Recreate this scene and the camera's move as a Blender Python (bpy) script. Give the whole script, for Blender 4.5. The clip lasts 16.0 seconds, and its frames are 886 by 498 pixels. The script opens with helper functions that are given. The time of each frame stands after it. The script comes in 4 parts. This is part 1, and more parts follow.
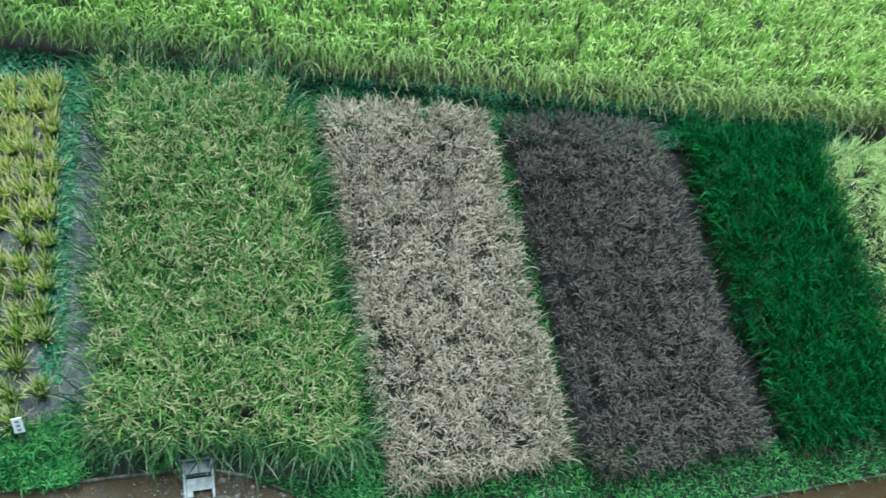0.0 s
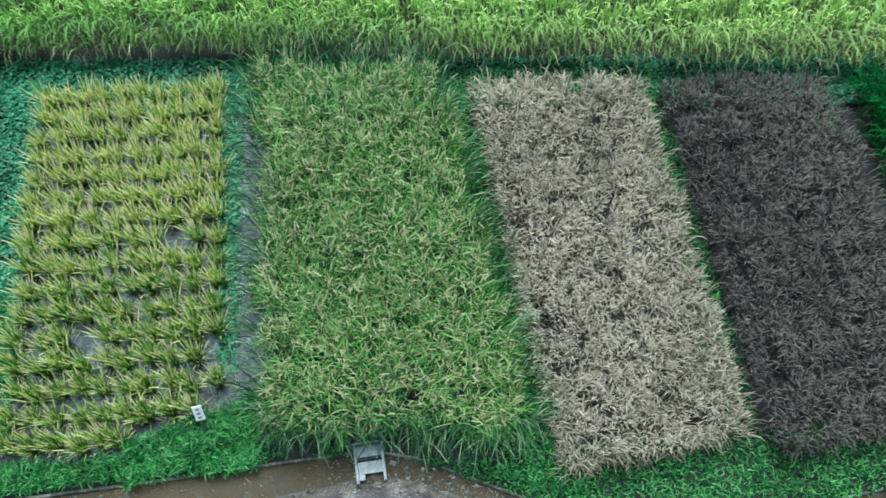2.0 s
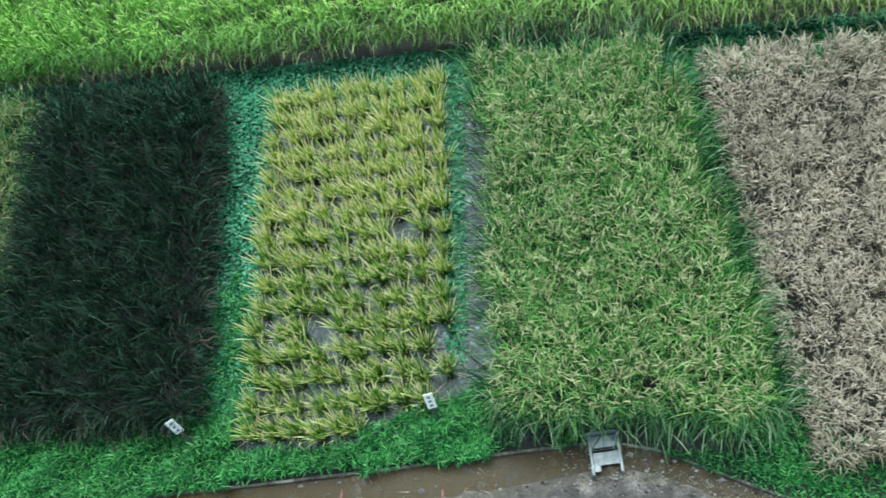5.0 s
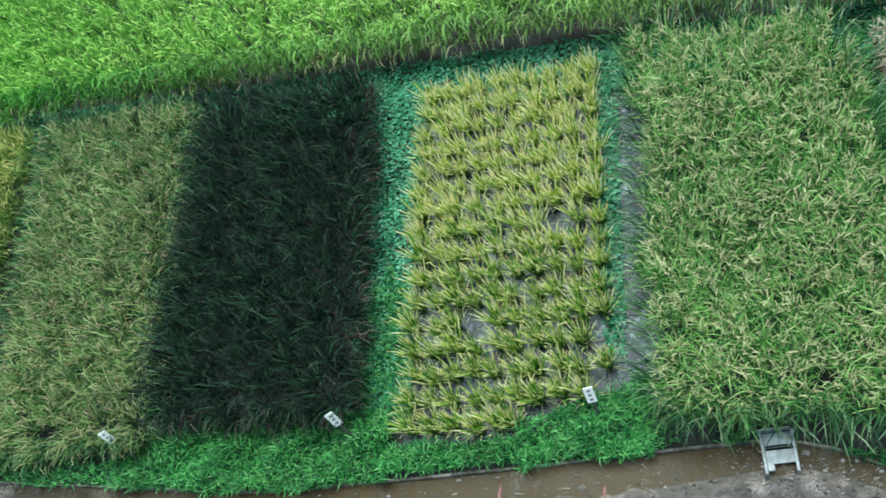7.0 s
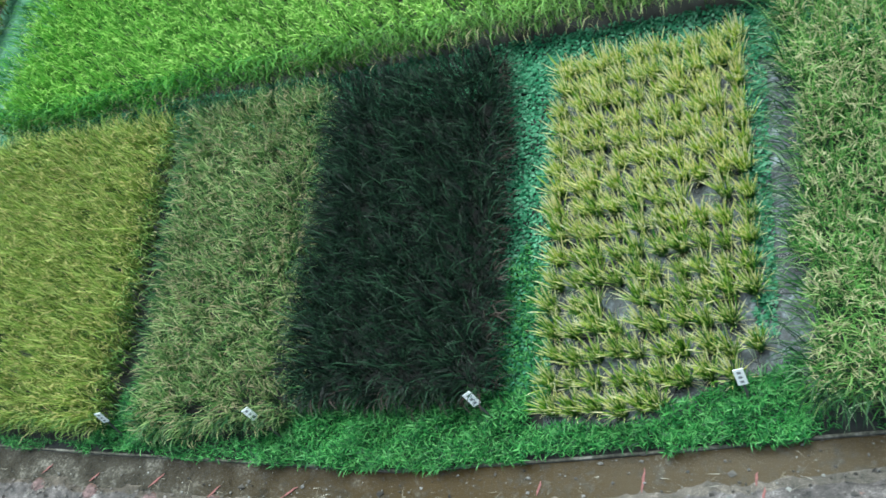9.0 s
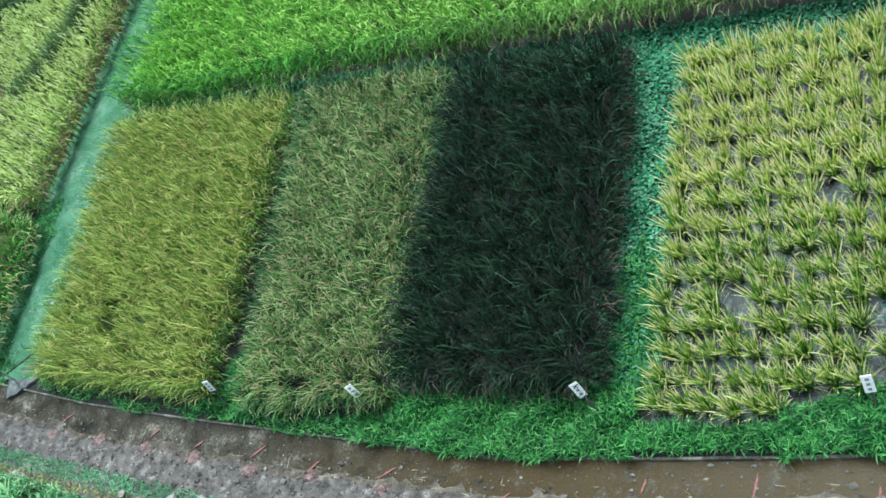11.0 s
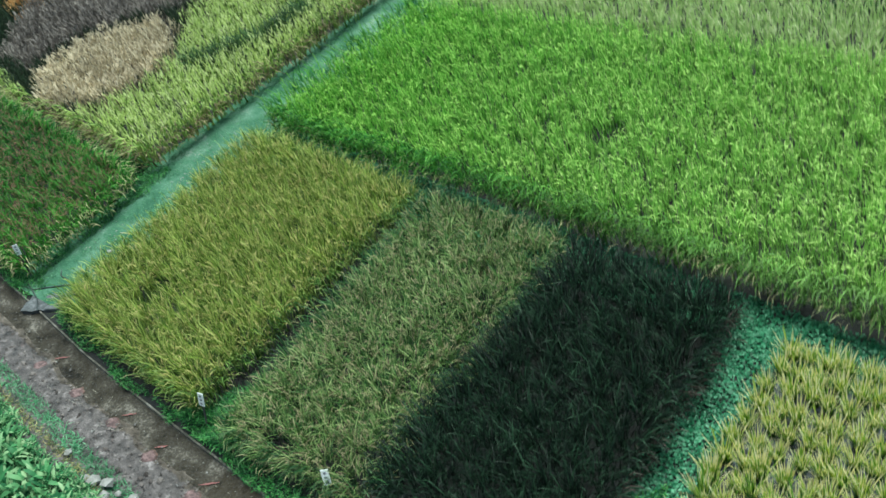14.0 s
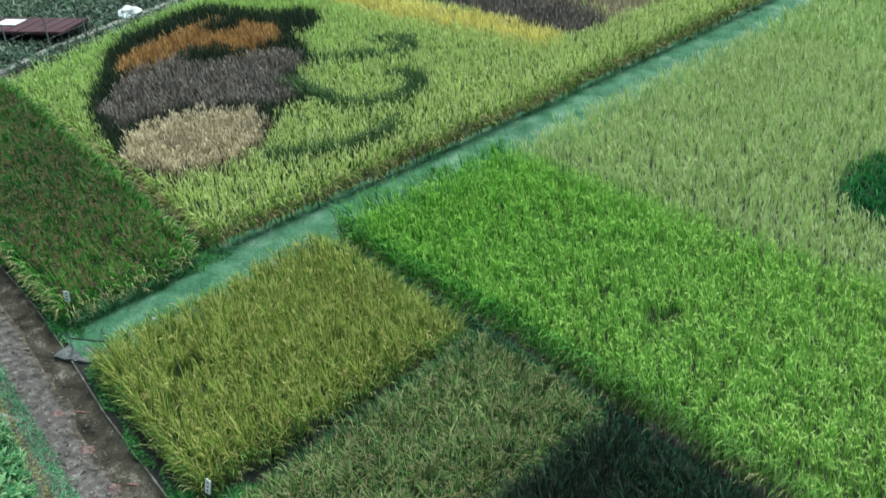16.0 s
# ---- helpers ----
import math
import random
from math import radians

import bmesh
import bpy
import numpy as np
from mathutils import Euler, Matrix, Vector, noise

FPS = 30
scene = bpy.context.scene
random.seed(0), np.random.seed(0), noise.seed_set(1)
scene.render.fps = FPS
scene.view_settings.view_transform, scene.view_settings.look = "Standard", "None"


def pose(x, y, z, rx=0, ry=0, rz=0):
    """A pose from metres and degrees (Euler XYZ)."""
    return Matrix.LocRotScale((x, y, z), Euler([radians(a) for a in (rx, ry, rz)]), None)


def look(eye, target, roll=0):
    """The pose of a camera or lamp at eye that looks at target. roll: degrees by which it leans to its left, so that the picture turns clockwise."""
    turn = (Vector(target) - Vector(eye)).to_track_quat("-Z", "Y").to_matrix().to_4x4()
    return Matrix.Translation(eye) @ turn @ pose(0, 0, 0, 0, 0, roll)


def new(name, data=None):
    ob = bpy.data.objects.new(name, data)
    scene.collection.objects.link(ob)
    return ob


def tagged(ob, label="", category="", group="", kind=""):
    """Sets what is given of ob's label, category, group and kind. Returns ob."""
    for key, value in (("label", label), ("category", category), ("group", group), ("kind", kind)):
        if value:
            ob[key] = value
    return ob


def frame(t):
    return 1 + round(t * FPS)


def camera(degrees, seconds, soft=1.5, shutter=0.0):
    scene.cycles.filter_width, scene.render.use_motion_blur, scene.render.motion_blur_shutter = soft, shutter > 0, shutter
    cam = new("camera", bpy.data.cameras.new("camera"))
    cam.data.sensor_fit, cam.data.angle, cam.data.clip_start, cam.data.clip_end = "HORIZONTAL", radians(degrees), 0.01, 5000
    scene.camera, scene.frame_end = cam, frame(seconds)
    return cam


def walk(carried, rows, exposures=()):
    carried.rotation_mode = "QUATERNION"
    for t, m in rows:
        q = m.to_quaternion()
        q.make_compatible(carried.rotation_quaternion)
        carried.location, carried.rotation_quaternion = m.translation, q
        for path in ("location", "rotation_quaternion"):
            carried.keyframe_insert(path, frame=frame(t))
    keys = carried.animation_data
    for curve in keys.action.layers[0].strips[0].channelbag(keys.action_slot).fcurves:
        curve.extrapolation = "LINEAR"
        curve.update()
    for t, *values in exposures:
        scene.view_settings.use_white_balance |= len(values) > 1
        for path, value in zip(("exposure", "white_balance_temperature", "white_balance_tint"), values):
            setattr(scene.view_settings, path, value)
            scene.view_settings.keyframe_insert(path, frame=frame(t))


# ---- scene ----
cam = camera(49.224, 16.0, 1.55, 0.5)
PATH = [
    (0, pose(-0.208, -4.788, 10.436, 27.851, -9.909, -6.363)),
    (0.5, pose(-0.144, -4.819, 10.375, 27.754, -7.064, -5.899)),
    (1, pose(-0.108, -4.826, 10.329, 27.464, -4.168, -5.273)),
    (1.5, pose(-0.092, -4.845, 10.278, 27.297, -1.695, -4.995)),
    (2, pose(-0.036, -4.871, 10.218, 27.287, 0.57, -4.485)),
    (2.5, pose(0.011, -4.864, 10.186, 27.222, 2.842, -3.855)),
    (3, pose(0.014, -4.904, 10.077, 27.613, 5.154, -3.117)),
    (3.5, pose(-0.03, -4.904, 10.009, 27.728, 7.194, -2.413)),
    (4, pose(-0.056, -4.907, 9.943, 27.78, 9.089, -1.673)),
    (6.5, pose(-0.297, -4.985, 9.667, 29.369, 18.975, 2.631)),
    (7, pose(-0.342, -4.97, 9.637, 29.455, 20.79, 3.385)),
    (7.5, pose(-0.399, -4.942, 9.634, 29.27, 22.538, 3.905)),
    (8, pose(-0.439, -4.948, 9.574, 29.387, 24.452, 4.641)),
    (8.5, pose(-0.504, -4.941, 9.54, 29.555, 26.089, 5.616)),
    (9, pose(-0.559, -4.94, 9.505, 29.923, 27.398, 6.981)),
    (9.5, pose(-0.609, -4.943, 9.446, 30.416, 28.733, 8.369)),
    (10, pose(-0.666, -4.952, 9.415, 31.03, 29.877, 9.95)),
    (10.2, pose(-0.677, -4.965, 9.388, 31.371, 30.412, 10.65)),
    (12.3, pose(-0.86, -5.042, 9.301, 39.425, 28.078, 23.421)),
    (12.5, pose(-0.855, -5.036, 9.275, 40.914, 26.549, 25.662)),
    (13, pose(-0.899, -5.085, 9.3, 44.55, 22.033, 30.709)),
    (13.5, pose(-0.922, -5.091, 9.332, 48.096, 17.54, 35.278)),
    (14, pose(-0.952, -5.163, 9.356, 51.351, 13.352, 39.063)),
    (14.5, pose(-0.982, -5.229, 9.4, 53.843, 10.048, 42.073)),
    (15, pose(-1.029, -5.32, 9.417, 56.145, 7.335, 44.611)),
    (15.5, pose(-1.063, -5.363, 9.421, 58.471, 5.273, 46.731)),
    (16, pose(-1.112, -5.418, 9.435, 60.933, 3.545, 48.016)),
]
walk(cam, PATH, exposures=[(0.0, 0.55, 5400, -9), (3.5, 0.55, 5420, -9), (6.5, 0.68, 5680, -8), (10.0, 0.74, 5660, -7), (12.5, 0.68, 5700, -7), (14.0, 0.45, 5850, -8), (16.0, 0.28, 5980, -8)])

# ---- world and sun: bright overcast ----
world = bpy.data.worlds.new("world")
scene.world = world
world.use_nodes = True
wn = world.node_tree
sky = wn.nodes.new("ShaderNodeTexSky")
sky.sky_type = "NISHITA"
sky.sun_disc = False
sky.sun_elevation = radians(78)
sky.sun_rotation = radians(5)
sky.air_density, sky.dust_density, sky.ozone_density = 1.0, 2.5, 1.0
wn.links.new(sky.outputs[0], wn.nodes["Background"].inputs[0])
wn.nodes["Background"].inputs[1].default_value = 0.08
sun = new("sun", bpy.data.lights.new("sun", "SUN"))
sun.data.energy, sun.data.angle, sun.data.color = 4.3, radians(50), (1.0, 0.98, 0.93)
# high behind thin cloud
sun.matrix_world = look((1, 12, 57), (0, 0, 0))


# ---- materials ----
def nodes_of(name):
    m = bpy.data.materials.new(name)
    m.use_nodes = True
    t = m.node_tree
    return m, t, t.nodes["Principled BSDF"]


def ramp_node(t, stops):
    r = t.nodes.new("ShaderNodeValToRGB")
    e = r.color_ramp.elements
    while len(e) < len(stops):
        e.new(0.5)
    for k, (p, c) in enumerate(stops):
        e[k].position, e[k].color = p, (*c, 1)
    return r


def noise_node(t, scale, detail=4, rough=0.55):
    co = t.nodes.new("ShaderNodeTexCoord")
    n = t.nodes.new("ShaderNodeTexNoise")
    n.inputs["Scale"].default_value, n.inputs["Detail"].default_value, n.inputs["Roughness"].default_value = scale, detail, rough
    t.links.new(co.outputs["Object"], n.inputs["Vector"])
    return n


def leaf_mat(name, colors, rough=0.5, through_light=0.14, patch=0.25, patch_scale=1.3, ripe=None):
    """Plant fibre: each strand takes its own colour, and the stand varies in broad patches."""
    m, t, b = nodes_of(name)
    g = t.nodes.new("ShaderNodeNewGeometry")
    r = ramp_node(t, [(k / max(1, len(colors) - 1), c) for k, c in enumerate(colors)])
    t.links.new(g.outputs["Random Per Island"], r.inputs[0])
    if ripe:
        far_x, tone, lo, hi = t.nodes.new("ShaderNodeSeparateXYZ"), t.nodes.new("ShaderNodeMix"), ripe[1], ripe[2]
        oc, fr = t.nodes.new("ShaderNodeTexCoord"), t.nodes.new("ShaderNodeMapRange")
        t.links.new(oc.outputs["Object"], far_x.inputs[0])
        fr.inputs["From Min"].default_value, fr.inputs["From Max"].default_value = lo, hi
        fr.inputs["To Max"].default_value = 0.75
        t.links.new(far_x.outputs["X"], fr.inputs["Value"])
        tone.data_type = "RGBA"
        t.links.new(fr.outputs[0], tone.inputs["Factor"])
        t.links.new(r.outputs[0], tone.inputs[6])
        tone.inputs[7].default_value = (*ripe[0], 1)
        r = tone
    n = noise_node(t, patch_scale)
    v = t.nodes.new("ShaderNodeMapRange")
    v.inputs["From Min"].default_value, v.inputs["From Max"].default_value = 0.3, 0.7
    v.inputs["To Min"].default_value, v.inputs["To Max"].default_value = 1 - patch, 1 + patch
    t.links.new(n.outputs["Fac"], v.inputs["Value"])
    mul = t.nodes.new("ShaderNodeVectorMath")
    mul.operation = "SCALE"
    t.links.new(r.outputs[2] if ripe else r.outputs[0], mul.inputs[0])
    t.links.new(v.outputs[0], mul.inputs["Scale"])
    t.links.new(mul.outputs[0], b.inputs["Base Color"])
    b.inputs["Roughness"].default_value = rough
    b.inputs["Specular IOR Level"].default_value = 0.2
    tr = t.nodes.new("ShaderNodeBsdfTranslucent")
    t.links.new(mul.outputs[0], tr.inputs["Color"])
    mix = t.nodes.new("ShaderNodeMixShader")
    mix.inputs[0].default_value = through_light
    t.links.new(b.outputs[0], mix.inputs[1])
    t.links.new(tr.outputs[0], mix.inputs[2])
    t.links.new(mix.outputs[0], t.nodes["Material Output"].inputs[0])
    return m


def earth_mat(name, stops, scale, rough=0.9, rough_low=None, bump=0.4, fine=40.0, spots=None, algae=None):
    """Soil, mud, concrete: two scales of noise, relief, damp patches, pale or dark flecks."""
    m, t, b = nodes_of(name)
    n = noise_node(t, scale, 8, 0.62)
    f = noise_node(t, fine, 5, 0.7)
    mixf = t.nodes.new("ShaderNodeMix")
    mixf.inputs["Factor"].default_value = 0.4
    t.links.new(n.outputs["Fac"], mixf.inputs["A"])
    t.links.new(f.outputs["Fac"], mixf.inputs["B"])
    r = ramp_node(t, stops)
    t.links.new(mixf.outputs["Result"], r.inputs[0])
    out = r.outputs[0]
    if spots:
        s = noise_node(t, spots[0], 9, 0.75)
        sr = ramp_node(t, [(spots[1], (0, 0, 0)), (spots[1] + 0.04, (1, 1, 1))])
        t.links.new(s.outputs["Fac"], sr.inputs[0])
        mx = t.nodes.new("ShaderNodeMix")
        mx.data_type = "RGBA"
        t.links.new(sr.outputs[0], mx.inputs["Factor"])
        t.links.new(out, mx.inputs[6])
        mx.inputs[7].default_value = (*spots[2], 1)
        out = mx.outputs[2]
    if algae:
        # a second deposit in broad patches, from one x to another along the ditch
        oc, sx, fr = t.nodes.new("ShaderNodeTexCoord"), t.nodes.new("ShaderNodeSeparateXYZ"), t.nodes.new("ShaderNodeMapRange")
        t.links.new(oc.outputs["Object"], sx.inputs[0])
        fr.inputs["From Min"].default_value, fr.inputs["From Max"].default_value = algae[1], algae[2]
        t.links.new(sx.outputs["X"], fr.inputs["Value"])
        pn = noise_node(t, 4.0, 9, 0.75)
        pr = ramp_node(t, [(0.36, (0.25, 0.25, 0.25)), (0.48, (0.9, 0.9, 0.9)), (0.54, (0.95, 0.95, 0.95)), (0.64, (0.3, 0.3, 0.3))])
        t.links.new(pn.outputs["Fac"], pr.inputs[0])
        both = t.nodes.new("ShaderNodeMath")
        both.operation = "MULTIPLY"
        t.links.new(fr.outputs[0], both.inputs[0])
        t.links.new(pr.outputs[0], both.inputs[1])
        am = t.nodes.new("ShaderNodeMix")
        am.data_type = "RGBA"
        t.links.new(both.outputs[0], am.inputs["Factor"])
        t.links.new(out, am.inputs[6])
        am.inputs[7].default_value = (*algae[0], 1)
        out = am.outputs[2]
    t.links.new(out, b.inputs["Base Color"])
    if rough_low is None:
        b.inputs["Roughness"].default_value = rough
    else:
        rr = t.nodes.new("ShaderNodeMapRange")
        rr.inputs["From Min"].default_value, rr.inputs["From Max"].default_value = 0.4, 0.6
        rr.inputs["To Min"].default_value, rr.inputs["To Max"].default_value = rough_low, rough
        t.links.new(n.outputs["Fac"], rr.inputs["Value"])
        t.links.new(rr.outputs[0], b.inputs["Roughness"])
    bp = t.nodes.new("ShaderNodeBump")
    bp.inputs["Strength"].default_value, bp.inputs["Distance"].default_value = bump, 0.03
    t.links.new(mixf.outputs["Result"], bp.inputs["Height"])
    t.links.new(bp.outputs[0], b.inputs["Normal"])
    return m


def plain_mat(name, color, rough=0.5, metal=0.0, vary=0.15, scale=14.0):
    m, t, b = nodes_of(name)
    n = noise_node(t, scale, 6, 0.65)
    r = ramp_node(t, [(0.3, tuple(c * (1 - vary) for c in color)), (0.7, tuple(min(1, c * (1 + vary)) for c in color))])
    t.links.new(n.outputs["Fac"], r.inputs[0])
    t.links.new(r.outputs[0], b.inputs["Base Color"])
    b.inputs["Roughness"].default_value, b.inputs["Metallic"].default_value = rough, metal
    return m


M = {}
M["bright_leaf"] = leaf_mat("bright_leaf", [(0.085, 0.275, 0.028), (0.155, 0.405, 0.046), (0.235, 0.515, 0.072), (0.32, 0.59, 0.105)], 0.5, 0.28, ripe=((0.64, 0.84, 0.25), -15, 9), patch=0.12)
# Greens of lower leaves and stems, darkened to paint shade on a stand's sides.
M["bright_shaded"] = leaf_mat("bright_shaded", [(0.01, 0.07, 0.008), (0.03, 0.145, 0.014), (0.08, 0.25, 0.03), (0.17, 0.37, 0.06)], 0.5, 0.15, ripe=((0.33, 0.4, 0.14), -11, 5))
M["green_shaded"] = leaf_mat("green_shaded", [(0.004, 0.021, 0.0065), (0.013, 0.053, 0.0135), (0.038, 0.105, 0.028), (0.13, 0.2, 0.088)], 0.5, 0.12)
M["gold_shaded"] = leaf_mat("gold_shaded", [(0.016, 0.055, 0.01), (0.06, 0.14, 0.025), (0.16, 0.27, 0.055), (0.34, 0.42, 0.13)], 0.5, 0.15)
M["bright_ear"] = leaf_mat("bright_ear", [(0.2835, 0.5557, 0.0737), (0.4082, 0.6577, 0.1247)], 0.5, 0.3, ripe=((0.8, 0.86, 0.37), -15, 9), patch=0.12)
M["pale_leaf"] = leaf_mat("pale_leaf", [(0.335, 0.475, 0.16), (0.475, 0.63, 0.235), (0.585, 0.735, 0.3)], 0.5, 0.4, patch=0.12)
M["lime_leaf"] = leaf_mat("lime_leaf", [(0.3502, 0.5768, 0.1133), (0.4532, 0.6798, 0.1648), (0.5562, 0.7622, 0.2266)], 0.5, 0.4, ripe=((0.72, 0.76, 0.29), -33, -15), patch=0.12)
M["lime_ear"] = leaf_mat("lime_ear", [(0.5356, 0.7107, 0.2266), (0.6386, 0.7828, 0.3193)], 0.5, 0.4, ripe=((0.8, 0.8, 0.4), -33, -15), patch=0.12)
# Darker lime for stems and hanging leaves, with the side's shade painted in.
M["lime_shaded"] = leaf_mat("lime_shaded", [(0.1, 0.19, 0.035), (0.22, 0.34, 0.07), (0.38, 0.47, 0.13)], 0.5, 0.2)
M["pale_ear"] = leaf_mat("pale_ear", [(0.56, 0.625, 0.29), (0.68, 0.725, 0.41)], 0.5, 0.4, patch=0.12)
M["green_leaf"] = leaf_mat("green_leaf", [(0.0115, 0.055, 0.0135), (0.046, 0.145, 0.029), (0.114, 0.28, 0.056), (0.21, 0.39, 0.092), (0.36, 0.5, 0.178)], 0.5, 0.2, patch=0.15)
M["green_ear"] = leaf_mat("green_ear", [(0.27, 0.272, 0.125), (0.47, 0.445, 0.25)], patch=0.15)
M["pale_blade"] = leaf_mat("pale_blade", [(0.08, 0.15, 0.075), (0.18, 0.27, 0.15), (0.33, 0.4, 0.25)])
M["tan_leaf"] = leaf_mat("tan_leaf", [(0.08, 0.066, 0.049), (0.19, 0.157, 0.112), (0.33, 0.274, 0.198), (0.45, 0.379, 0.28)])
M["tan_ear"] = leaf_mat("tan_ear", [(0.3, 0.249, 0.184), (0.53, 0.454, 0.345)])
M["belly_ear"] = leaf_mat("belly_ear", [(0.52, 0.43, 0.28), (0.74, 0.64, 0.45)])
M["belly_leaf"] = leaf_mat("belly_leaf", [(0.32, 0.26, 0.15), (0.5, 0.42, 0.26), (0.62, 0.53, 0.35)])
M["strip_leaf"] = leaf_mat("strip_leaf", [(0.6, 0.58, 0.16), (0.85, 0.76, 0.25), (0.92, 0.84, 0.36)])
M["purple_leaf"] = leaf_mat("purple_leaf", [(0.011, 0.0097, 0.0094), (0.027, 0.024, 0.023), (0.062, 0.055, 0.051), (0.135, 0.119, 0.108)])
M["purple_ear"] = leaf_mat("purple_ear", [(0.075, 0.063, 0.054), (0.2, 0.17, 0.147)])
M["body_leaf"] = leaf_mat("body_leaf", [(0.1, 0.086, 0.073), (0.16, 0.139, 0.119), (0.25, 0.22, 0.19)])
M["body_ear"] = leaf_mat("body_ear", [(0.2, 0.172, 0.148), (0.34, 0.3, 0.26)])
M["black_leaf"] = leaf_mat("black_leaf", [(0.0012, 0.003, 0.0018), (0.003, 0.008, 0.0045), (0.009, 0.024, 0.0115), (0.034, 0.074, 0.037)], 0.5, 0.1, patch=0.15)
M["dead_leaf"] = leaf_mat("dead_leaf", [(0.015, 0.01, 0.008), (0.05, 0.036, 0.03), (0.12, 0.09, 0.075)])
M["black_ear"] = leaf_mat("black_ear", [(0.02, 0.017, 0.014), (0.06, 0.045, 0.036)])
M["dark_leaf"] = leaf_mat("dark_leaf", [(0.018, 0.03, 0.018), (0.034, 0.054, 0.03), (0.066, 0.1, 0.056)], 0.5, 0.25, patch=0.15)
M["curl_leaf"] = leaf_mat("curl_leaf", [(0.03, 0.065, 0.025), (0.06, 0.12, 0.04), (0.11, 0.19, 0.065)], 0.5, 0.25)
M["yellow_leaf"] = leaf_mat("yellow_leaf", [(0.09, 0.27, 0.022), (0.24, 0.44, 0.04), (0.47, 0.61, 0.075), (0.74, 0.76, 0.17)], 0.5, 0.38)
M["young_leaf"] = leaf_mat("young_leaf", [(0.045, 0.17, 0.018), (0.13, 0.31, 0.03), (0.3, 0.47, 0.05), (0.64, 0.7, 0.16)], 0.5, 0.3)
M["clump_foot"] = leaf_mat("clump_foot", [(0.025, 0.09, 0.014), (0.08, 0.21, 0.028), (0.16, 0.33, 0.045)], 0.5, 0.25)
M["yellow_tip"] = leaf_mat("yellow_tip", [(0.8, 0.74, 0.24), (0.92, 0.84, 0.44), (0.95, 0.9, 0.62)], 0.5, 0.4)
M["gold_leaf"] = leaf_mat("gold_leaf", [(0.038, 0.085, 0.016), (0.145, 0.23, 0.038), (0.315, 0.415, 0.073), (0.58, 0.64, 0.2)], 0.5, 0.22, patch=0.12)
M["gold_ear"] = leaf_mat("gold_ear", [(0.345, 0.297, 0.092), (0.52, 0.465, 0.18)], patch=0.12)
M["olive_leaf"] = leaf_mat("olive_leaf", [(0.014, 0.043, 0.0125), (0.056, 0.13, 0.032), (0.15, 0.25, 0.066), (0.37, 0.46, 0.18)], 0.5, 0.18, patch=0.18)
M["olive_ear"] = leaf_mat("olive_ear", [(0.17, 0.148, 0.072), (0.34, 0.3, 0.165)])
M["deep_leaf"] = leaf_mat("deep_leaf", [(0.0045, 0.051, 0.0095), (0.0125, 0.114, 0.02), (0.034, 0.21, 0.042)])
M["russet_leaf"] = leaf_mat("russet_leaf", [(0.016, 0.085, 0.014), (0.04, 0.16, 0.024), (0.09, 0.25, 0.045)], ripe=((0.15, 0.4, 0.05), -21, -15))
M["russet_ear"] = leaf_mat("russet_ear", [(0.13, 0.07, 0.045), (0.22, 0.125, 0.08)])
M["orange_leaf"] = leaf_mat("orange_leaf", [(0.34, 0.18, 0.06), (0.5, 0.29, 0.11), (0.62, 0.4, 0.17)])
M["straw"] = leaf_mat("straw", [(0.26, 0.24, 0.11), (0.5, 0.47, 0.25)])
M["dry_straw"] = leaf_mat("dry_straw", [(0.12, 0.09, 0.045), (0.24, 0.19, 0.1), (0.4, 0.34, 0.18)])
M["weed"] = leaf_mat("weed", [(0.005, 0.031, 0.0085), (0.02, 0.104, 0.0235), (0.063, 0.232, 0.052), (0.145, 0.35, 0.1)], 0.4, 0.18)
M["cover"] = leaf_mat("cover", [(0.0134, 0.0784, 0.0336), (0.0448, 0.1848, 0.0874), (0.1288, 0.3248, 0.1848)], 0.35, 0.2)
M["path_grass"] = leaf_mat("path_grass", [(0.035, 0.15, 0.06), (0.092, 0.25, 0.116), (0.205, 0.37, 0.215)], 0.6, 0.2, 0.4, 0.9)
M["bank_leaf"] = leaf_mat("bank_leaf", [(0.03, 0.125, 0.045), (0.075, 0.235, 0.085), (0.175, 0.365, 0.15), (0.36, 0.5, 0.26)], 0.5, 0.25)
M["moss_leaf"] = leaf_mat("moss_leaf", [(0.05, 0.08, 0.03), (0.2, 0.2, 0.08), (0.38, 0.34, 0.17)], 0.8, 0.1)
M["scrub"] = leaf_mat("scrub", [(0.012, 0.03, 0.018), (0.035, 0.075, 0.042), (0.09, 0.15, 0.09), (0.24, 0.27, 0.22)], 0.6, 0.2, 0.6, 0.5)
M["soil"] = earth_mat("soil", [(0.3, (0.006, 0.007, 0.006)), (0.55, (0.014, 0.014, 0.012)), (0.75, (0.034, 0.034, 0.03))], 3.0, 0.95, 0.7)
# Bluish mud; the palest stops are painted sky glints on wet patches.
M["mud"] = earth_mat("mud", [(0.42, (0.009, 0.0105, 0.0125)), (0.5, (0.03, 0.036, 0.042)), (0.57, (0.11, 0.126, 0.142)), (0.66, (0.32, 0.35, 0.38))], 4.0, 0.7, 0.22, 1.0, 22.0)
M["bed"] = earth_mat("bed", [(0.4, (0.007, 0.0065, 0.006)), (0.46, (0.032, 0.028, 0.0225)), (0.51, (0.046, 0.042, 0.038)), (0.56, (0.078, 0.073, 0.069)), (0.63, (0.21, 0.2, 0.195))], 2.6, 0.8, 0.45, 1.0, 30.0, (15.0, 0.67, (0.26, 0.25, 0.24)), algae=((0.043, 0.025, 0.003), -10.5, -6.0))
M["bed"].node_tree.nodes["Principled BSDF"].inputs["Specular IOR Level"].default_value = 0.2
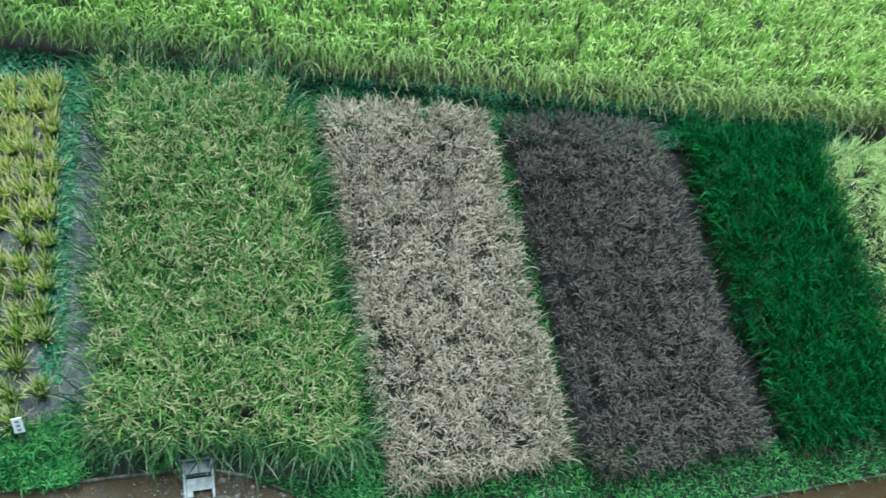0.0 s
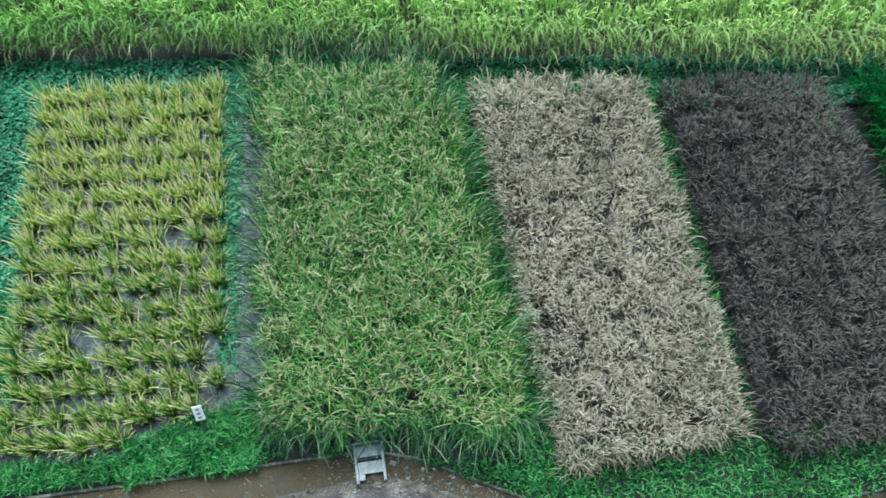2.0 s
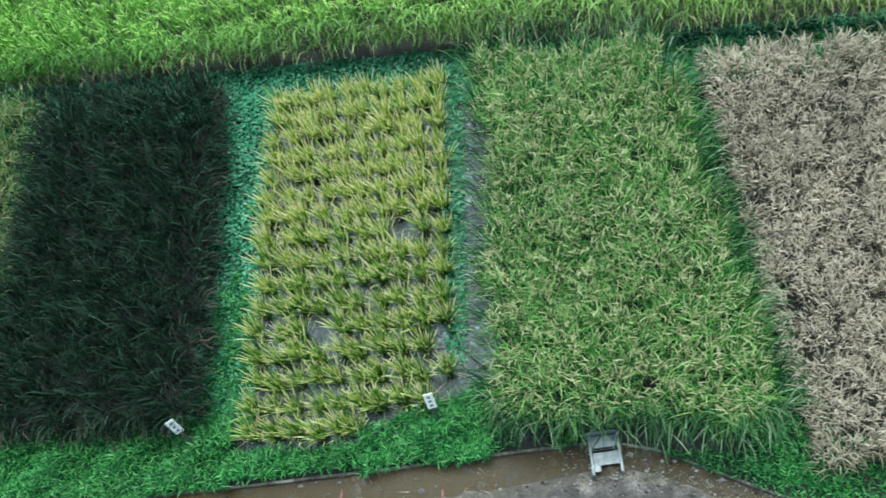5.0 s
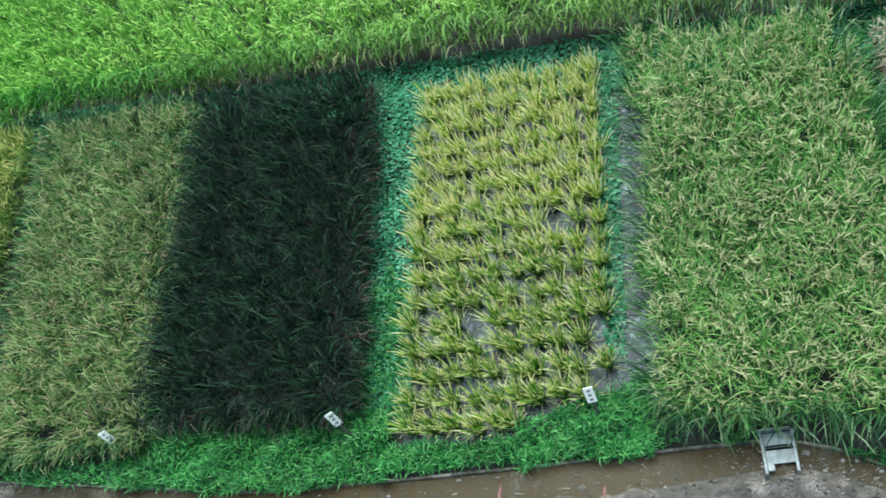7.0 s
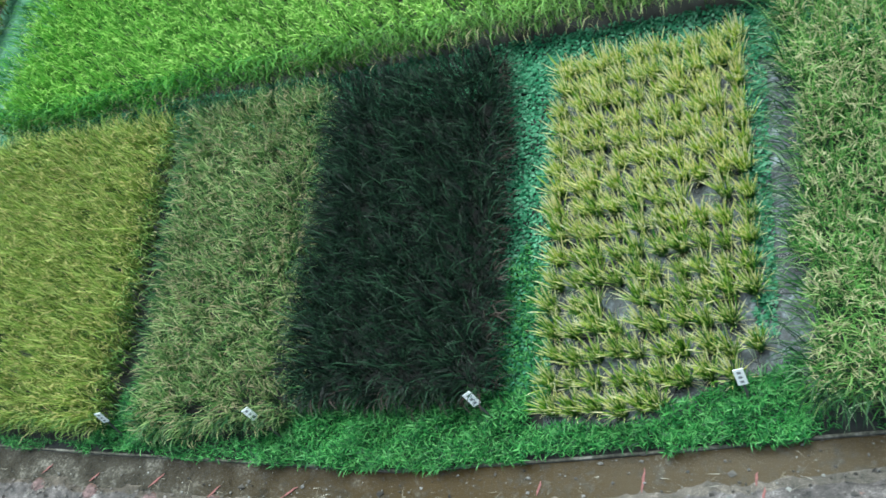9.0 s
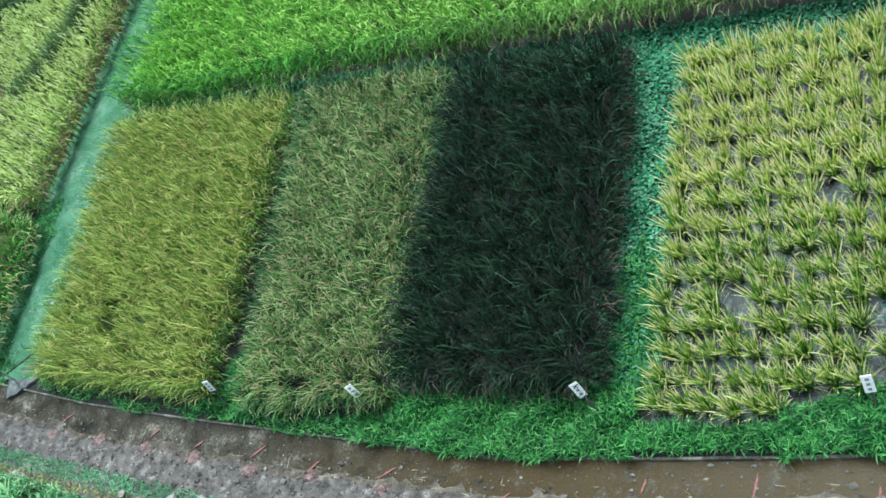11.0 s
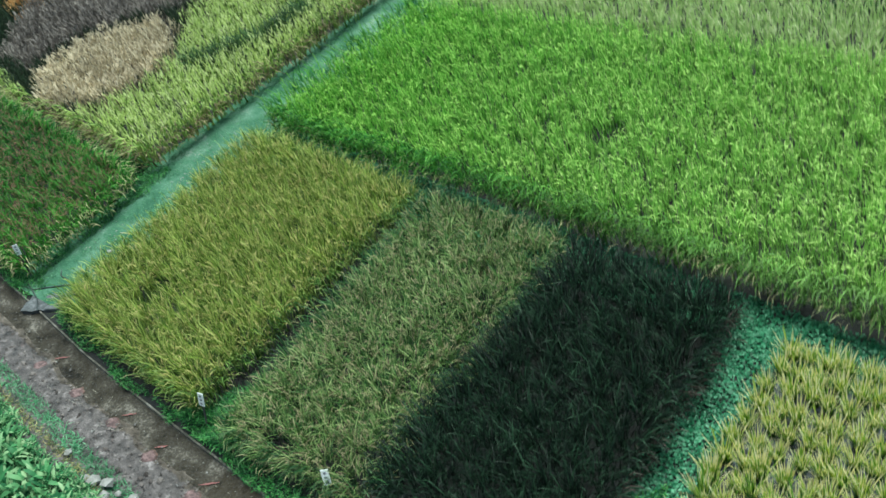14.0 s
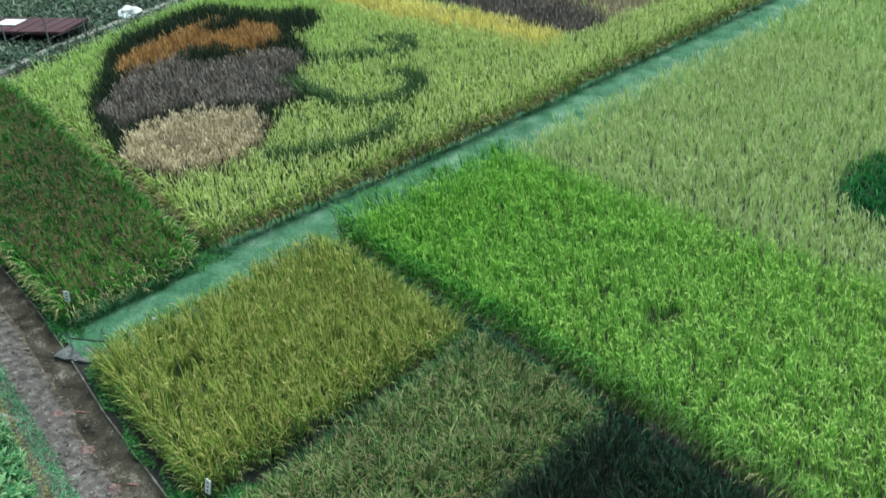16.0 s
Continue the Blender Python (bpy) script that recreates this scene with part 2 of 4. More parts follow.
M["gravel"] = earth_mat("gravel", [(0.38, (0.016, 0.0135, 0.012)), (0.45, (0.046, 0.038, 0.035)), (0.52, (0.088, 0.074, 0.07)), (0.57, (0.145, 0.125, 0.12)), (0.64, (0.3, 0.27, 0.26))], 6.0, 0.7, 0.3, 1.0, 60.0, (2.2, 0.65, (0.2, 0.12, 0.108)))
M["concrete"] = earth_mat("concrete", [(0.3, (0.09, 0.082, 0.065)), (0.7, (0.3, 0.285, 0.25))], 5.0, 0.85, None, 0.3)
M["kerb"] = earth_mat("kerb", [(0.38, (0.025, 0.024, 0.018)), (0.5, (0.09, 0.083, 0.065)), (0.62, (0.24, 0.225, 0.19))], 4.0, 0.9, None, 0.6, 25.0)
M["moss"] = earth_mat("moss", [(0.38, (0.02, 0.078, 0.038)), (0.48, (0.048, 0.138, 0.074)), (0.57, (0.105, 0.205, 0.135)), (0.67, (0.31, 0.36, 0.31))], 1.6, 0.95, None, 0.8, 30.0)
M["outlet"] = earth_mat("outlet", [(0.35, (0.03, 0.033, 0.034)), (0.5, (0.085, 0.09, 0.092)), (0.65, (0.19, 0.195, 0.2))], 7.0, 0.85, None, 0.8)
M["pink_silt"] = earth_mat("pink_silt", [(0.38, (0.04, 0.028, 0.027)), (0.5, (0.13, 0.08, 0.077)), (0.62, (0.28, 0.185, 0.18))], 11.0, 0.85, None, 1.0, 40.0)
M["drift"] = leaf_mat("drift", [(0.1, 0.085, 0.06), (0.24, 0.21, 0.16), (0.45, 0.42, 0.36)], 0.8, 0.0)
M["stone"] = earth_mat("stone", [(0.3, (0.13, 0.125, 0.11)), (0.7, (0.38, 0.37, 0.345))], 6.0, 0.85, None, 0.4)
M["rubble"] = leaf_mat("rubble", [(0.035, 0.031, 0.027), (0.075, 0.067, 0.06), (0.14, 0.13, 0.12), (0.24, 0.23, 0.22)], 0.85, 0.0)
M["lump"] = leaf_mat("lump", [(0.06, 0.05, 0.046), (0.14, 0.118, 0.108), (0.24, 0.21, 0.195)], 0.9, 0.0)
M["sluice"] = plain_mat("sluice", (0.34, 0.355, 0.36), 0.75, 0, 0.4, 13.0)
M["sluice_dark"] = plain_mat("sluice_dark", (0.2, 0.225, 0.22), 0.7, 0, 0.4)
M["sign_white"] = plain_mat("sign_white", (0.8, 0.8, 0.78), 0.4, 0, 0.05)
M["ink"] = plain_mat("ink", (0.2, 0.21, 0.22), 0.6)
M["wood"] = plain_mat("wood", (0.055, 0.055, 0.05), 0.8, 0, 0.3)
M["red"] = plain_mat("red", (0.22, 0.085, 0.078), 0.8, 0, 0.5, 30.0)
M["roof"] = plain_mat("roof", (0.09, 0.04, 0.045), 0.5, 0.2, 0.25, 3.0)
M["steel"] = plain_mat("steel", (0.35, 0.37, 0.36), 0.5, 0.6)
M["pipe"] = plain_mat("pipe", (0.04, 0.05, 0.05), 0.5)
M["tarp"] = plain_mat("tarp", (0.78, 0.8, 0.8), 0.6, 0, 0.1)
wm, wt, wb = nodes_of("water")
wt.nodes.remove(wb)
clear, gloss, film_mix = wt.nodes.new("ShaderNodeBsdfTransparent"), wt.nodes.new("ShaderNodeBsdfGlossy"), wt.nodes.new("ShaderNodeMixShader")
clear.inputs["Color"].default_value = (0.94, 0.9, 0.8, 1)
gloss.inputs["Roughness"].default_value = 0.3
film_mix.inputs[0].default_value = 0.008
wnz = noise_node(wt, 7.0, 3)
wbp = wt.nodes.new("ShaderNodeBump")
wbp.inputs["Strength"].default_value, wbp.inputs["Distance"].default_value = 0.25, 0.02
wt.links.new(wnz.outputs["Fac"], wbp.inputs["Height"])
wt.links.new(wbp.outputs[0], gloss.inputs["Normal"])
wt.links.new(clear.outputs[0], film_mix.inputs[1])
wt.links.new(gloss.outputs[0], film_mix.inputs[2])
wt.links.new(film_mix.outputs[0], wt.nodes["Material Output"].inputs[0])
M["water"] = wm

# ---- mesh helpers ----
rng = np.random.default_rng(7)


def quads_mesh(name, verts, quads, mats, mat_index=None):
    """A mesh of quads; a quad whose last corner is -1 is a triangle."""
    me = bpy.data.meshes.new(name)
    me.vertices.add(len(verts))
    me.vertices.foreach_set("co", np.asarray(verts, np.float32).ravel())
    corners = quads[quads >= 0]
    sides = (quads >= 0).sum(1)
    me.loops.add(len(corners))
    me.loops.foreach_set("vertex_index", corners.astype(np.int32))
    me.polygons.add(len(quads))
    me.polygons.foreach_set("loop_start", (np.cumsum(sides) - sides).astype(np.int32))
    for m in mats:
        me.materials.append(m)
    if mat_index is not None:
        me.polygons.foreach_set("material_index", mat_index.astype(np.int32))
    me.update(calc_edges=True)
    me.shade_smooth()
    return me


def strands(base, length, az, tilt, bend, width, seg=3, twist=0.5, wide=0.0):
    """Curved tapering leaves: base (n, 3); az: heading; tilt: lean at the base; bend: how far it droops (radians). wide: 0 tapers to the tip, 1 is widest in the middle."""
    n = len(base)
    s = (np.arange(seg) + 0.5) / seg
    ang = tilt[:, None] + bend[:, None] * s[None] ** 1.4
    step = length[:, None] / seg
    h = np.concatenate([np.zeros((n, 1)), np.cumsum(np.sin(ang) * step, 1)], 1)
    v = np.concatenate([np.zeros((n, 1)), np.cumsum(np.cos(ang) * step, 1)], 1)
    ca, sa = np.cos(az)[:, None], np.sin(az)[:, None]
    p = np.stack([base[:, :1] + h * ca, base[:, 1:2] + h * sa, base[:, 2:] + v], -1)
    u = np.linspace(0, 1, seg + 1)
    prof = (1 - wide) * (1 - 0.9 * u ** 1.6) + wide * (0.15 + 0.95 * np.sin(np.pi * np.clip(u * 0.92 + 0.04, 0, 1)))
    w = width[:, None] * prof[None] * 0.5
    tw = rng.normal(0, twist, n)[:, None]
    side = np.stack([-sa * np.cos(tw), ca * np.cos(tw), np.sin(tw)], -1)
    left, right = p - side * w[..., None], p + side * w[..., None]
    verts = np.stack([left, right], 2).reshape(n, -1, 3)
    verts[:, -2] = p[:, -1]
    verts = verts[:, :-1].reshape(-1, 3)
    k = (np.arange(n) * (2 * seg + 1))[:, None] + (np.arange(seg) * 2)[None]
    quads = np.stack([k, k + 1, k + 3, k + 2], -1)
    quads[:, -1, 2], quads[:, -1, 3] = quads[:, -1, 3], -1
    return verts, quads.reshape(-1, 4)


def bundle(name, groups, mats):
    """One mesh of several strand groups: (verts, quads, material number)."""
    vs, qs, ms, o = [], [], [], 0
    for v, q, k in groups:
        vs.append(v), qs.append(np.where(q < 0, -1, q + o)), ms.append(np.zeros(len(q), int) + k)
        o += len(v)
    return quads_mesh(name, np.concatenate(vs), np.concatenate(qs), mats, np.concatenate(ms))


def inside(pts, poly):
    x, y = pts[:, 0], pts[:, 1]
    res = np.zeros(len(pts), bool)
    for (x1, y1), (x2, y2) in zip(poly, poly[1:] + poly[:1]):
        cross = ((y1 > y) != (y2 > y)) & (x < (x2 - x1) * (y - y1) / (y2 - y1 + 1e-12) + x1)
        res ^= cross
    return res


def edge_push(pts, poly, reach):
    """For points near the border of poly: how near (0 to 1) and which way is out."""
    best, out = np.full(len(pts), 1e9), np.zeros((len(pts), 2))
    area = sum(a[0] * b[1] - b[0] * a[1] for a, b in zip(poly, poly[1:] + poly[:1]))
    for a, b in zip(poly, poly[1:] + poly[:1]):
        a, b = np.array(a), np.array(b)
        d = b - a
        t = np.clip(((pts - a) @ d) / (d @ d), 0, 1)
        dist = np.linalg.norm(pts - a - t[:, None] * d, axis=1)
        nrm = np.array([d[1], -d[0]]) / np.linalg.norm(d) * (1 if area > 0 else -1)
        hit = dist < best
        best[hit], out[hit] = dist[hit], nrm
    return np.clip(1 - best / reach, 0, 1), out


def grid_in(poly, dx, dy, jit=0.03, holes=()):
    a = np.array(poly)
    xs, ys = np.arange(a[:, 0].min(), a[:, 0].max(), dx), np.arange(a[:, 1].min(), a[:, 1].max(), dy)
    p = np.stack(np.meshgrid(xs, ys), -1).reshape(-1, 2) + rng.normal(0, jit, (len(xs) * len(ys), 2))
    p = p[inside(p, poly)]
    for h in holes:
        if len(h) == 3:
            p = p[np.hypot(p[:, 0] - h[0], p[:, 1] - h[1]) > h[2]]
        else:
            p = p[~inside(p, h)]
    return p


def grid_along(poly, dx, dy, jit=0.035, holes=()):
    """Hills in rows that follow the sides of a four-cornered plot."""
    p0, p1, p2, p3 = (np.array(p, float) for p in poly)
    nu, nv = int(round(np.linalg.norm(p1 - p0) / dx)) + 1, int(round(np.linalg.norm(p3 - p0) / dy)) + 1
    u, v = np.meshgrid(np.linspace(0.02, 0.98, nu), np.linspace(0.01, 0.99, nv))
    u, v = u.reshape(-1, 1), v.reshape(-1, 1)
    p = (p0 * (1 - u) + p1 * u) * (1 - v) + (p3 * (1 - u) + p2 * u) * v + rng.normal(0, jit, (nu * nv, 2))
    for h in holes:
        p = p[np.hypot(p[:, 0] - h[0], p[:, 1] - h[1]) > h[2]]
    return p


def rice_groups(pts, poly, h, n_leaf, n_ear, ear_tilt=(0.3, 1.1), ear_bend=(0.8, 1.9), w=0.015, lean=(0, 0), seg=3, spread=0.3, bend=1.0, fringe=0.45, ear_len=0.15, ear_w=0.011, leaf_len=0.24, hill=0.085, stems=4, rise=0.0, loose=0.5, sway=0.0, stem_w=1.0):
    """Hills of rice: a few stems from the ground, and at the top a mound of arching leaves and hanging ears."""
    near, out = edge_push(pts, poly, 0.3)
    tall = h * (1 + 0.09 * rng.normal(0, 0.6, len(pts)))
    toss = rng.normal(0, 1, (len(pts), 2)) * sway
    groups = []

    def make(count, kind):
        i = np.repeat(np.arange(len(pts)), count)
        n = len(i)
        az0 = rng.uniform(0, 2 * np.pi, n)
        az1 = az0 + rng.normal(0, loose, n)
        push = near[i] * fringe
        r = hill * np.sqrt(rng.uniform(0, 1, n))
        vx = np.cos(az1) * 0.7 + out[i, 0] * push * 2.0 + lean[0] + toss[i, 0]
        vy = np.sin(az1) * 0.7 + out[i, 1] * push * 2.0 + lean[1] + toss[i, 1]
        az = np.arctan2(vy, vx)
        out_r = r / hill
        base = np.zeros((n, 3))
        base[:, 0] = pts[i, 0] + r * np.cos(az0)
        base[:, 1] = pts[i, 1] + r * np.sin(az0)
        if kind == "stem":
            base[:, 2] = 0
            return strands(base, tall[i] * rng.uniform(0.7, 1.0, n), az, np.abs(rng.normal(0.05, 0.14, n)), rng.uniform(0.1, 0.7, n), w * stem_w * rng.uniform(0.8, 1.3, n), seg)
        low = 0.5 - 0.38 * near[i]
        base[:, 2] = tall[i] * (low + (0.86 - low) * rng.uniform(0, 1, n) ** 0.8 - 0.14 * out_r)
        if kind == "leaf":
            tilt = np.abs(0.1 + (1 - rise) * 0.65 * out_r + rng.normal(0, spread, n)) + push * 0.4
            return strands(base, leaf_len * rng.uniform(0.6, 1.45, n), az, tilt, rng.uniform(0.3, 1.5, n) * bend, w * rng.uniform(0.65, 1.35, n), seg)
        base[:, 2] = tall[i] * (1 - (0.26 + 0.2 * near[i]) * rng.uniform(0, 1, n) - 0.1 * out_r)
        return strands(base, ear_len * rng.uniform(0.7, 1.3, n), az + rng.normal(0, 0.4, n), rng.uniform(*ear_tilt, n), rng.uniform(*ear_bend, n), ear_w * rng.uniform(0.7, 1.3, n), seg, 0.6, 0.7)

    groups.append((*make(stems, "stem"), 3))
    groups.append((*make(n_leaf, "leaf"), 0))
    if n_ear:
        groups.append((*make(n_ear, "ear"), 1))
    return groups


def skirt_groups(poly, h, per_m, w, seg=3, straw_share=0.3, slot=2, drop=(0.25, 0.8), tip=False, sides=None, hang=(0.4, 0.75)):
    """Leaves that arch out over the border of a stand and hang down its side, in bunches. sides: how thickly, side by side."""
    groups = []
    area = sum(a[0] * b[1] - b[0] * a[1] for a, b in zip(poly, poly[1:] + poly[:1]))
    sides = sides or [1.0] * len(poly)
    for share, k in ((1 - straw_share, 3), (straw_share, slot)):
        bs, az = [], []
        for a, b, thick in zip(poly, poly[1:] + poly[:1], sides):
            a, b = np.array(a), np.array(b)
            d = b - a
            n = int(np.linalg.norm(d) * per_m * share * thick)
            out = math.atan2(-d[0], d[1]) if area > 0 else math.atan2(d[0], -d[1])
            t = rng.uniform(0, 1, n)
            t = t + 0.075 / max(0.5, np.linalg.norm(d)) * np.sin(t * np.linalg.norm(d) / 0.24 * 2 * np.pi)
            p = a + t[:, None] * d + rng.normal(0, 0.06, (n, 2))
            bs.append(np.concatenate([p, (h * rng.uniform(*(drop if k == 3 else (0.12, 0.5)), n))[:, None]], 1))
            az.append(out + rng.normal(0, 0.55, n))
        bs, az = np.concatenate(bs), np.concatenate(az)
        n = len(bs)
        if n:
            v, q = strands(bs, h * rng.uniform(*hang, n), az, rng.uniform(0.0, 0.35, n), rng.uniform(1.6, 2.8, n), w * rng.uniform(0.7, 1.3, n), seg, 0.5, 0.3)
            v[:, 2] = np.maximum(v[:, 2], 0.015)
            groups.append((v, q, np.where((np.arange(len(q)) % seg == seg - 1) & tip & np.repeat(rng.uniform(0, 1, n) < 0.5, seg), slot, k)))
    return groups


def rice_stand(name, label, poly, leaf, ear, h, dx=0.2, dy=0.3, n_leaf=22, n_ear=8, holes=(), skirt=0, straw_share=0.3, drop=(0.25, 0.8), tip=False, sides=None, hang=(0.4, 0.75), straw="straw", low_leaf=None, category="rice", group="", **kw):
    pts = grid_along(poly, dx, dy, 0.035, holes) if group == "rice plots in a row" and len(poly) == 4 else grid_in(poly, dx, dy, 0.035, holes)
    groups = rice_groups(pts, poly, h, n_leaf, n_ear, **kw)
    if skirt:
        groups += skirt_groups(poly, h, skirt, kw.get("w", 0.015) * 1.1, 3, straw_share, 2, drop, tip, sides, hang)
    # Fourth slot, stems and side leaves: the tone with painted shade, if given.
    me = bundle(name, groups, [M[leaf], M[ear or leaf], M[straw], M[low_leaf or leaf]])
    return tagged(new(name, me), label, category, group, "stuff")


def clump_groups(h, n, rx, ry, tips):
    """A young clump: leaves fanned out, green at the foot, yellow above, with bleached tips."""
    az = rng.uniform(0, 2 * np.pi, n)
    r = rng.uniform(0, 1, n) ** 0.5
    base = np.stack([rx * np.cos(az) * r, ry * np.sin(az) * r, np.zeros(n)], 1)
    v, q = strands(base, h * rng.uniform(0.55, 1.15, n), az + rng.normal(0, 0.6, n), np.abs(0.17 * r + rng.normal(0, 0.13, n)), rng.uniform(0.05, 0.5, n), 0.0165 * rng.uniform(0.7, 1.3, n), 5, 0.5, 0.6)
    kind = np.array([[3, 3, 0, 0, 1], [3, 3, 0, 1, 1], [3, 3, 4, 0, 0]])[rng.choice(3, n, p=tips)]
    return [(v, q, kind.ravel())]


def part(name, bm, material, parent, label=""):
    me = bpy.data.meshes.new(name)
    bm.to_mesh(me)
    bm.free()
    me.materials.append(material)
    ob = new(name, me)
    ob.parent = parent
    if label:
        ob["label"] = label
    return ob


def box_bm(cx, cy, cz, sx, sy, sz, bevel=0.0, m=None):
    bm = bmesh.new()
    bmesh.ops.create_cube(bm, size=1.0)
    bmesh.ops.scale(bm, vec=(sx, sy, sz), verts=bm.verts)
    if bevel:
        bmesh.ops.bevel(bm, geom=list(bm.edges), offset=bevel, segments=2, affect="EDGES", profile=0.5)
    bmesh.ops.translate(bm, vec=(cx, cy, cz), verts=bm.verts)
    if m:
        bmesh.ops.transform(bm, matrix=m, verts=bm.verts)
    return bm


def rod_bm(points, radius, sides=7, tip=1.0):
    """A round bar through the points."""
    bm = bmesh.new()
    rings = []
    for k, p in enumerate(points):
        p = Vector(p)
        a, b = Vector(points[max(0, k - 1)]), Vector(points[min(len(points) - 1, k + 1)])
        q = (b - a).to_track_quat("Z", "Y")
        r = radius * (1 + (tip - 1) * k / max(1, len(points) - 1))
        rings.append([bm.verts.new(p + q @ Vector((r * math.cos(2 * math.pi * j / sides), r * math.sin(2 * math.pi * j / sides), 0))) for j in range(sides)])
    for a, b in zip(rings, rings[1:]):
        for j in range(sides):
            bm.faces.new((a[j], a[(j + 1) % sides], b[(j + 1) % sides], b[j]))
    bm.faces.new(rings[0][::-1])
    bm.faces.new(rings[-1])
    return bm


def empty(name, x, y, z, label, category, group="", rx=0, ry=0, rz=0, kind=""):
    e = new(name)
    e.empty_display_size = 0.1
    e.matrix_world = pose(x, y, z, rx, ry, rz)
    return tagged(e, label, category, group, kind)


# ---- ground with the ditch ----
# stations along the ditch: x, y of the north kerb, y of the bed's south side, y where the south bank begins
DITCH = [(-200, -0.4, -0.86, -2.2), (-40, -0.7, -1.16, -2.3), (-28, -0.85, -1.31, -2.3), (-20.5, -1.09, -1.55, -2.35), (-18.4, -1.21, -1.67, -2.45), (-16.6, -1.4, -1.86, -2.55), (-14.1, -1.72, -2.18, -2.8), (-11.5, -1.93, -2.39, -3.05),
         (-9.05, -2.1, -2.56, -3.3), (-6.5, -2.28, -2.7, -3.6), (-4.4, -2.2, -2.62, -3.7), (-2.8, -2.11, -2.52, -3.8), (-1.6, -2.03, -2.36, -3.9), (-0.7, -1.98, -2.24, -3.9), (-0.2, -2.1, -2.33, -3.9), (0.3, -2.33, -2.6, -4.0),
         (0.95, -2.64, -3.05, -4.1), (2.2, -2.95, -3.4, -4.4), (3.6, -2.95, -3.42, -4.4), (5.3, -2.75, -3.25, -4.2), (7.3, -2.58, -3.3, -4.0), (12, -2.4, -3.1, -3.8), (40, -2.2, -3.0, -3.7), (200, -2.0, -2.8, -3.5)]


def kerb_y(x, col=1):
    return np.interp(x, [d[0] for d in DITCH], [d[col] for d in DITCH])


xs = np.array(sorted(set([d[0] for d in DITCH] + [round(float(v), 2) for v in np.arange(-30, 12, 0.5)])))
profile = []
for x in xs:
    n, b, s = kerb_y(x, 1), kerb_y(x, 2), kerb_y(x, 3)
    profile.append([(x, 250, 0), (x, 30, 0), (x, 6, 0), (x, n + 0.35, 0.0), (x, n + 0.018, -0.004), (x, n, -0.03), (x, (n + b) / 2, -0.05), (x, b, -0.045), (x, b - 0.12, -0.02), (x, s, 0.05), (x, s - 0.4, 0.2), (x, -8, 0.3), (x, -250, 0.3)])
profile = np.array(profile, float)
profile[:, 7:10, 2] += rng.normal(0, 0.004, profile[:, 7:10, 2].shape) - np.array([0.01, 0.03, 0.02])
nx, ny = profile.shape[:2]
ii = (np.arange(nx - 1)[:, None] * ny + np.arange(ny - 1)[None])
gq = np.stack([ii, ii + 1, ii + ny + 1, ii + ny], -1).reshape(-1, 4)
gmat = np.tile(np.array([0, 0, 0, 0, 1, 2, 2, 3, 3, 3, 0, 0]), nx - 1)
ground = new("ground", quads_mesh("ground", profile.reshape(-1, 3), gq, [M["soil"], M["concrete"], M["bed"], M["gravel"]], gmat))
tagged(ground, "dark wet paddy soil with a shallow muddy ditch", "ground", kind="structure")

# shallow water in the ditch
wx = xs[(xs > -60) & (xs < 60)]
wv = np.array([[(x, kerb_y(x) - 0.012, -0.032), (x, kerb_y(x, 2) - 0.16, -0.032)] for x in wx]).reshape(-1, 3)
wi = np.arange(len(wx) - 1) * 2
water = new("water", quads_mesh("water", wv, np.stack([wi, wi + 1, wi + 3, wi + 2], -1), [M["water"]]))
water.visible_shadow = False
tagged(water, "thin brown water film running over the ditch bed", "water", kind="structure")

# kerb along the ditch, cast in lengths
kx = xs[(xs >= -30) & (xs <= 12)]
bm = bmesh.new()
prev = None
for x in kx:
    y = kerb_y(x) + 0.03
    z = 0.01 + rng.normal(0, 0.004)
    ring = [bm.verts.new((x, y - 0.05, -0.1)), bm.verts.new((x, y - 0.042, z - 0.008)), bm.verts.new((x, y - 0.036, z)), bm.verts.new((x, y - 0.012, z)), bm.verts.new((x, y - 0.006, -0.05))]
    if prev:
        for a in range(4):
            bm.faces.new((prev[a], prev[a + 1], ring[a + 1], ring[a]))
    prev = ring
bmesh.ops.recalc_face_normals(bm, faces=bm.faces)
kerb_me = bpy.data.meshes.new("kerb")
bm.to_mesh(kerb_me)
bm.free()
kerb_me.materials.append(M["kerb"])
tagged(new("kerb", kerb_me), "thin weathered concrete kerb along the ditch", "kerb", kind="structure")

RED = [(-14.57, -1.94, 0.28, 0.65), (-12.37, -2.13, 0.24, 0.65), (-11.38, -2.27, 0.2, 0.65), (-10.2, -2.33, 0.3, 0.65), (-9.17, -2.49, 0.24, 0.7), (-7.97, -2.51, 0.28, 0.55), (-6.3, -2.72, 0.2, 0.8), (-4.68, -2.49, 0.16, 1.3), (-3.54, -2.42, 0.26, 1.45), (-2.42, -2.42, 0.14, 1.5), (-2.36, -2.6, 0.2, 1.45)]
PINK = [(-14.73, -2.24, 0.17), (-13.6, -2.28, 0.15), (-12.48, -2.36, 0.14), (-11.4, -2.47, 0.15), (-10.26, -2.61, 0.16), (-9.16, -2.62, 0.15), (-8.0, -2.72, 0.13)]

# ---- rice plots along the ditch ----
PLOTS = "rice plots in a row"


def back_y(x):
    return 2.5 - 0.066 * x


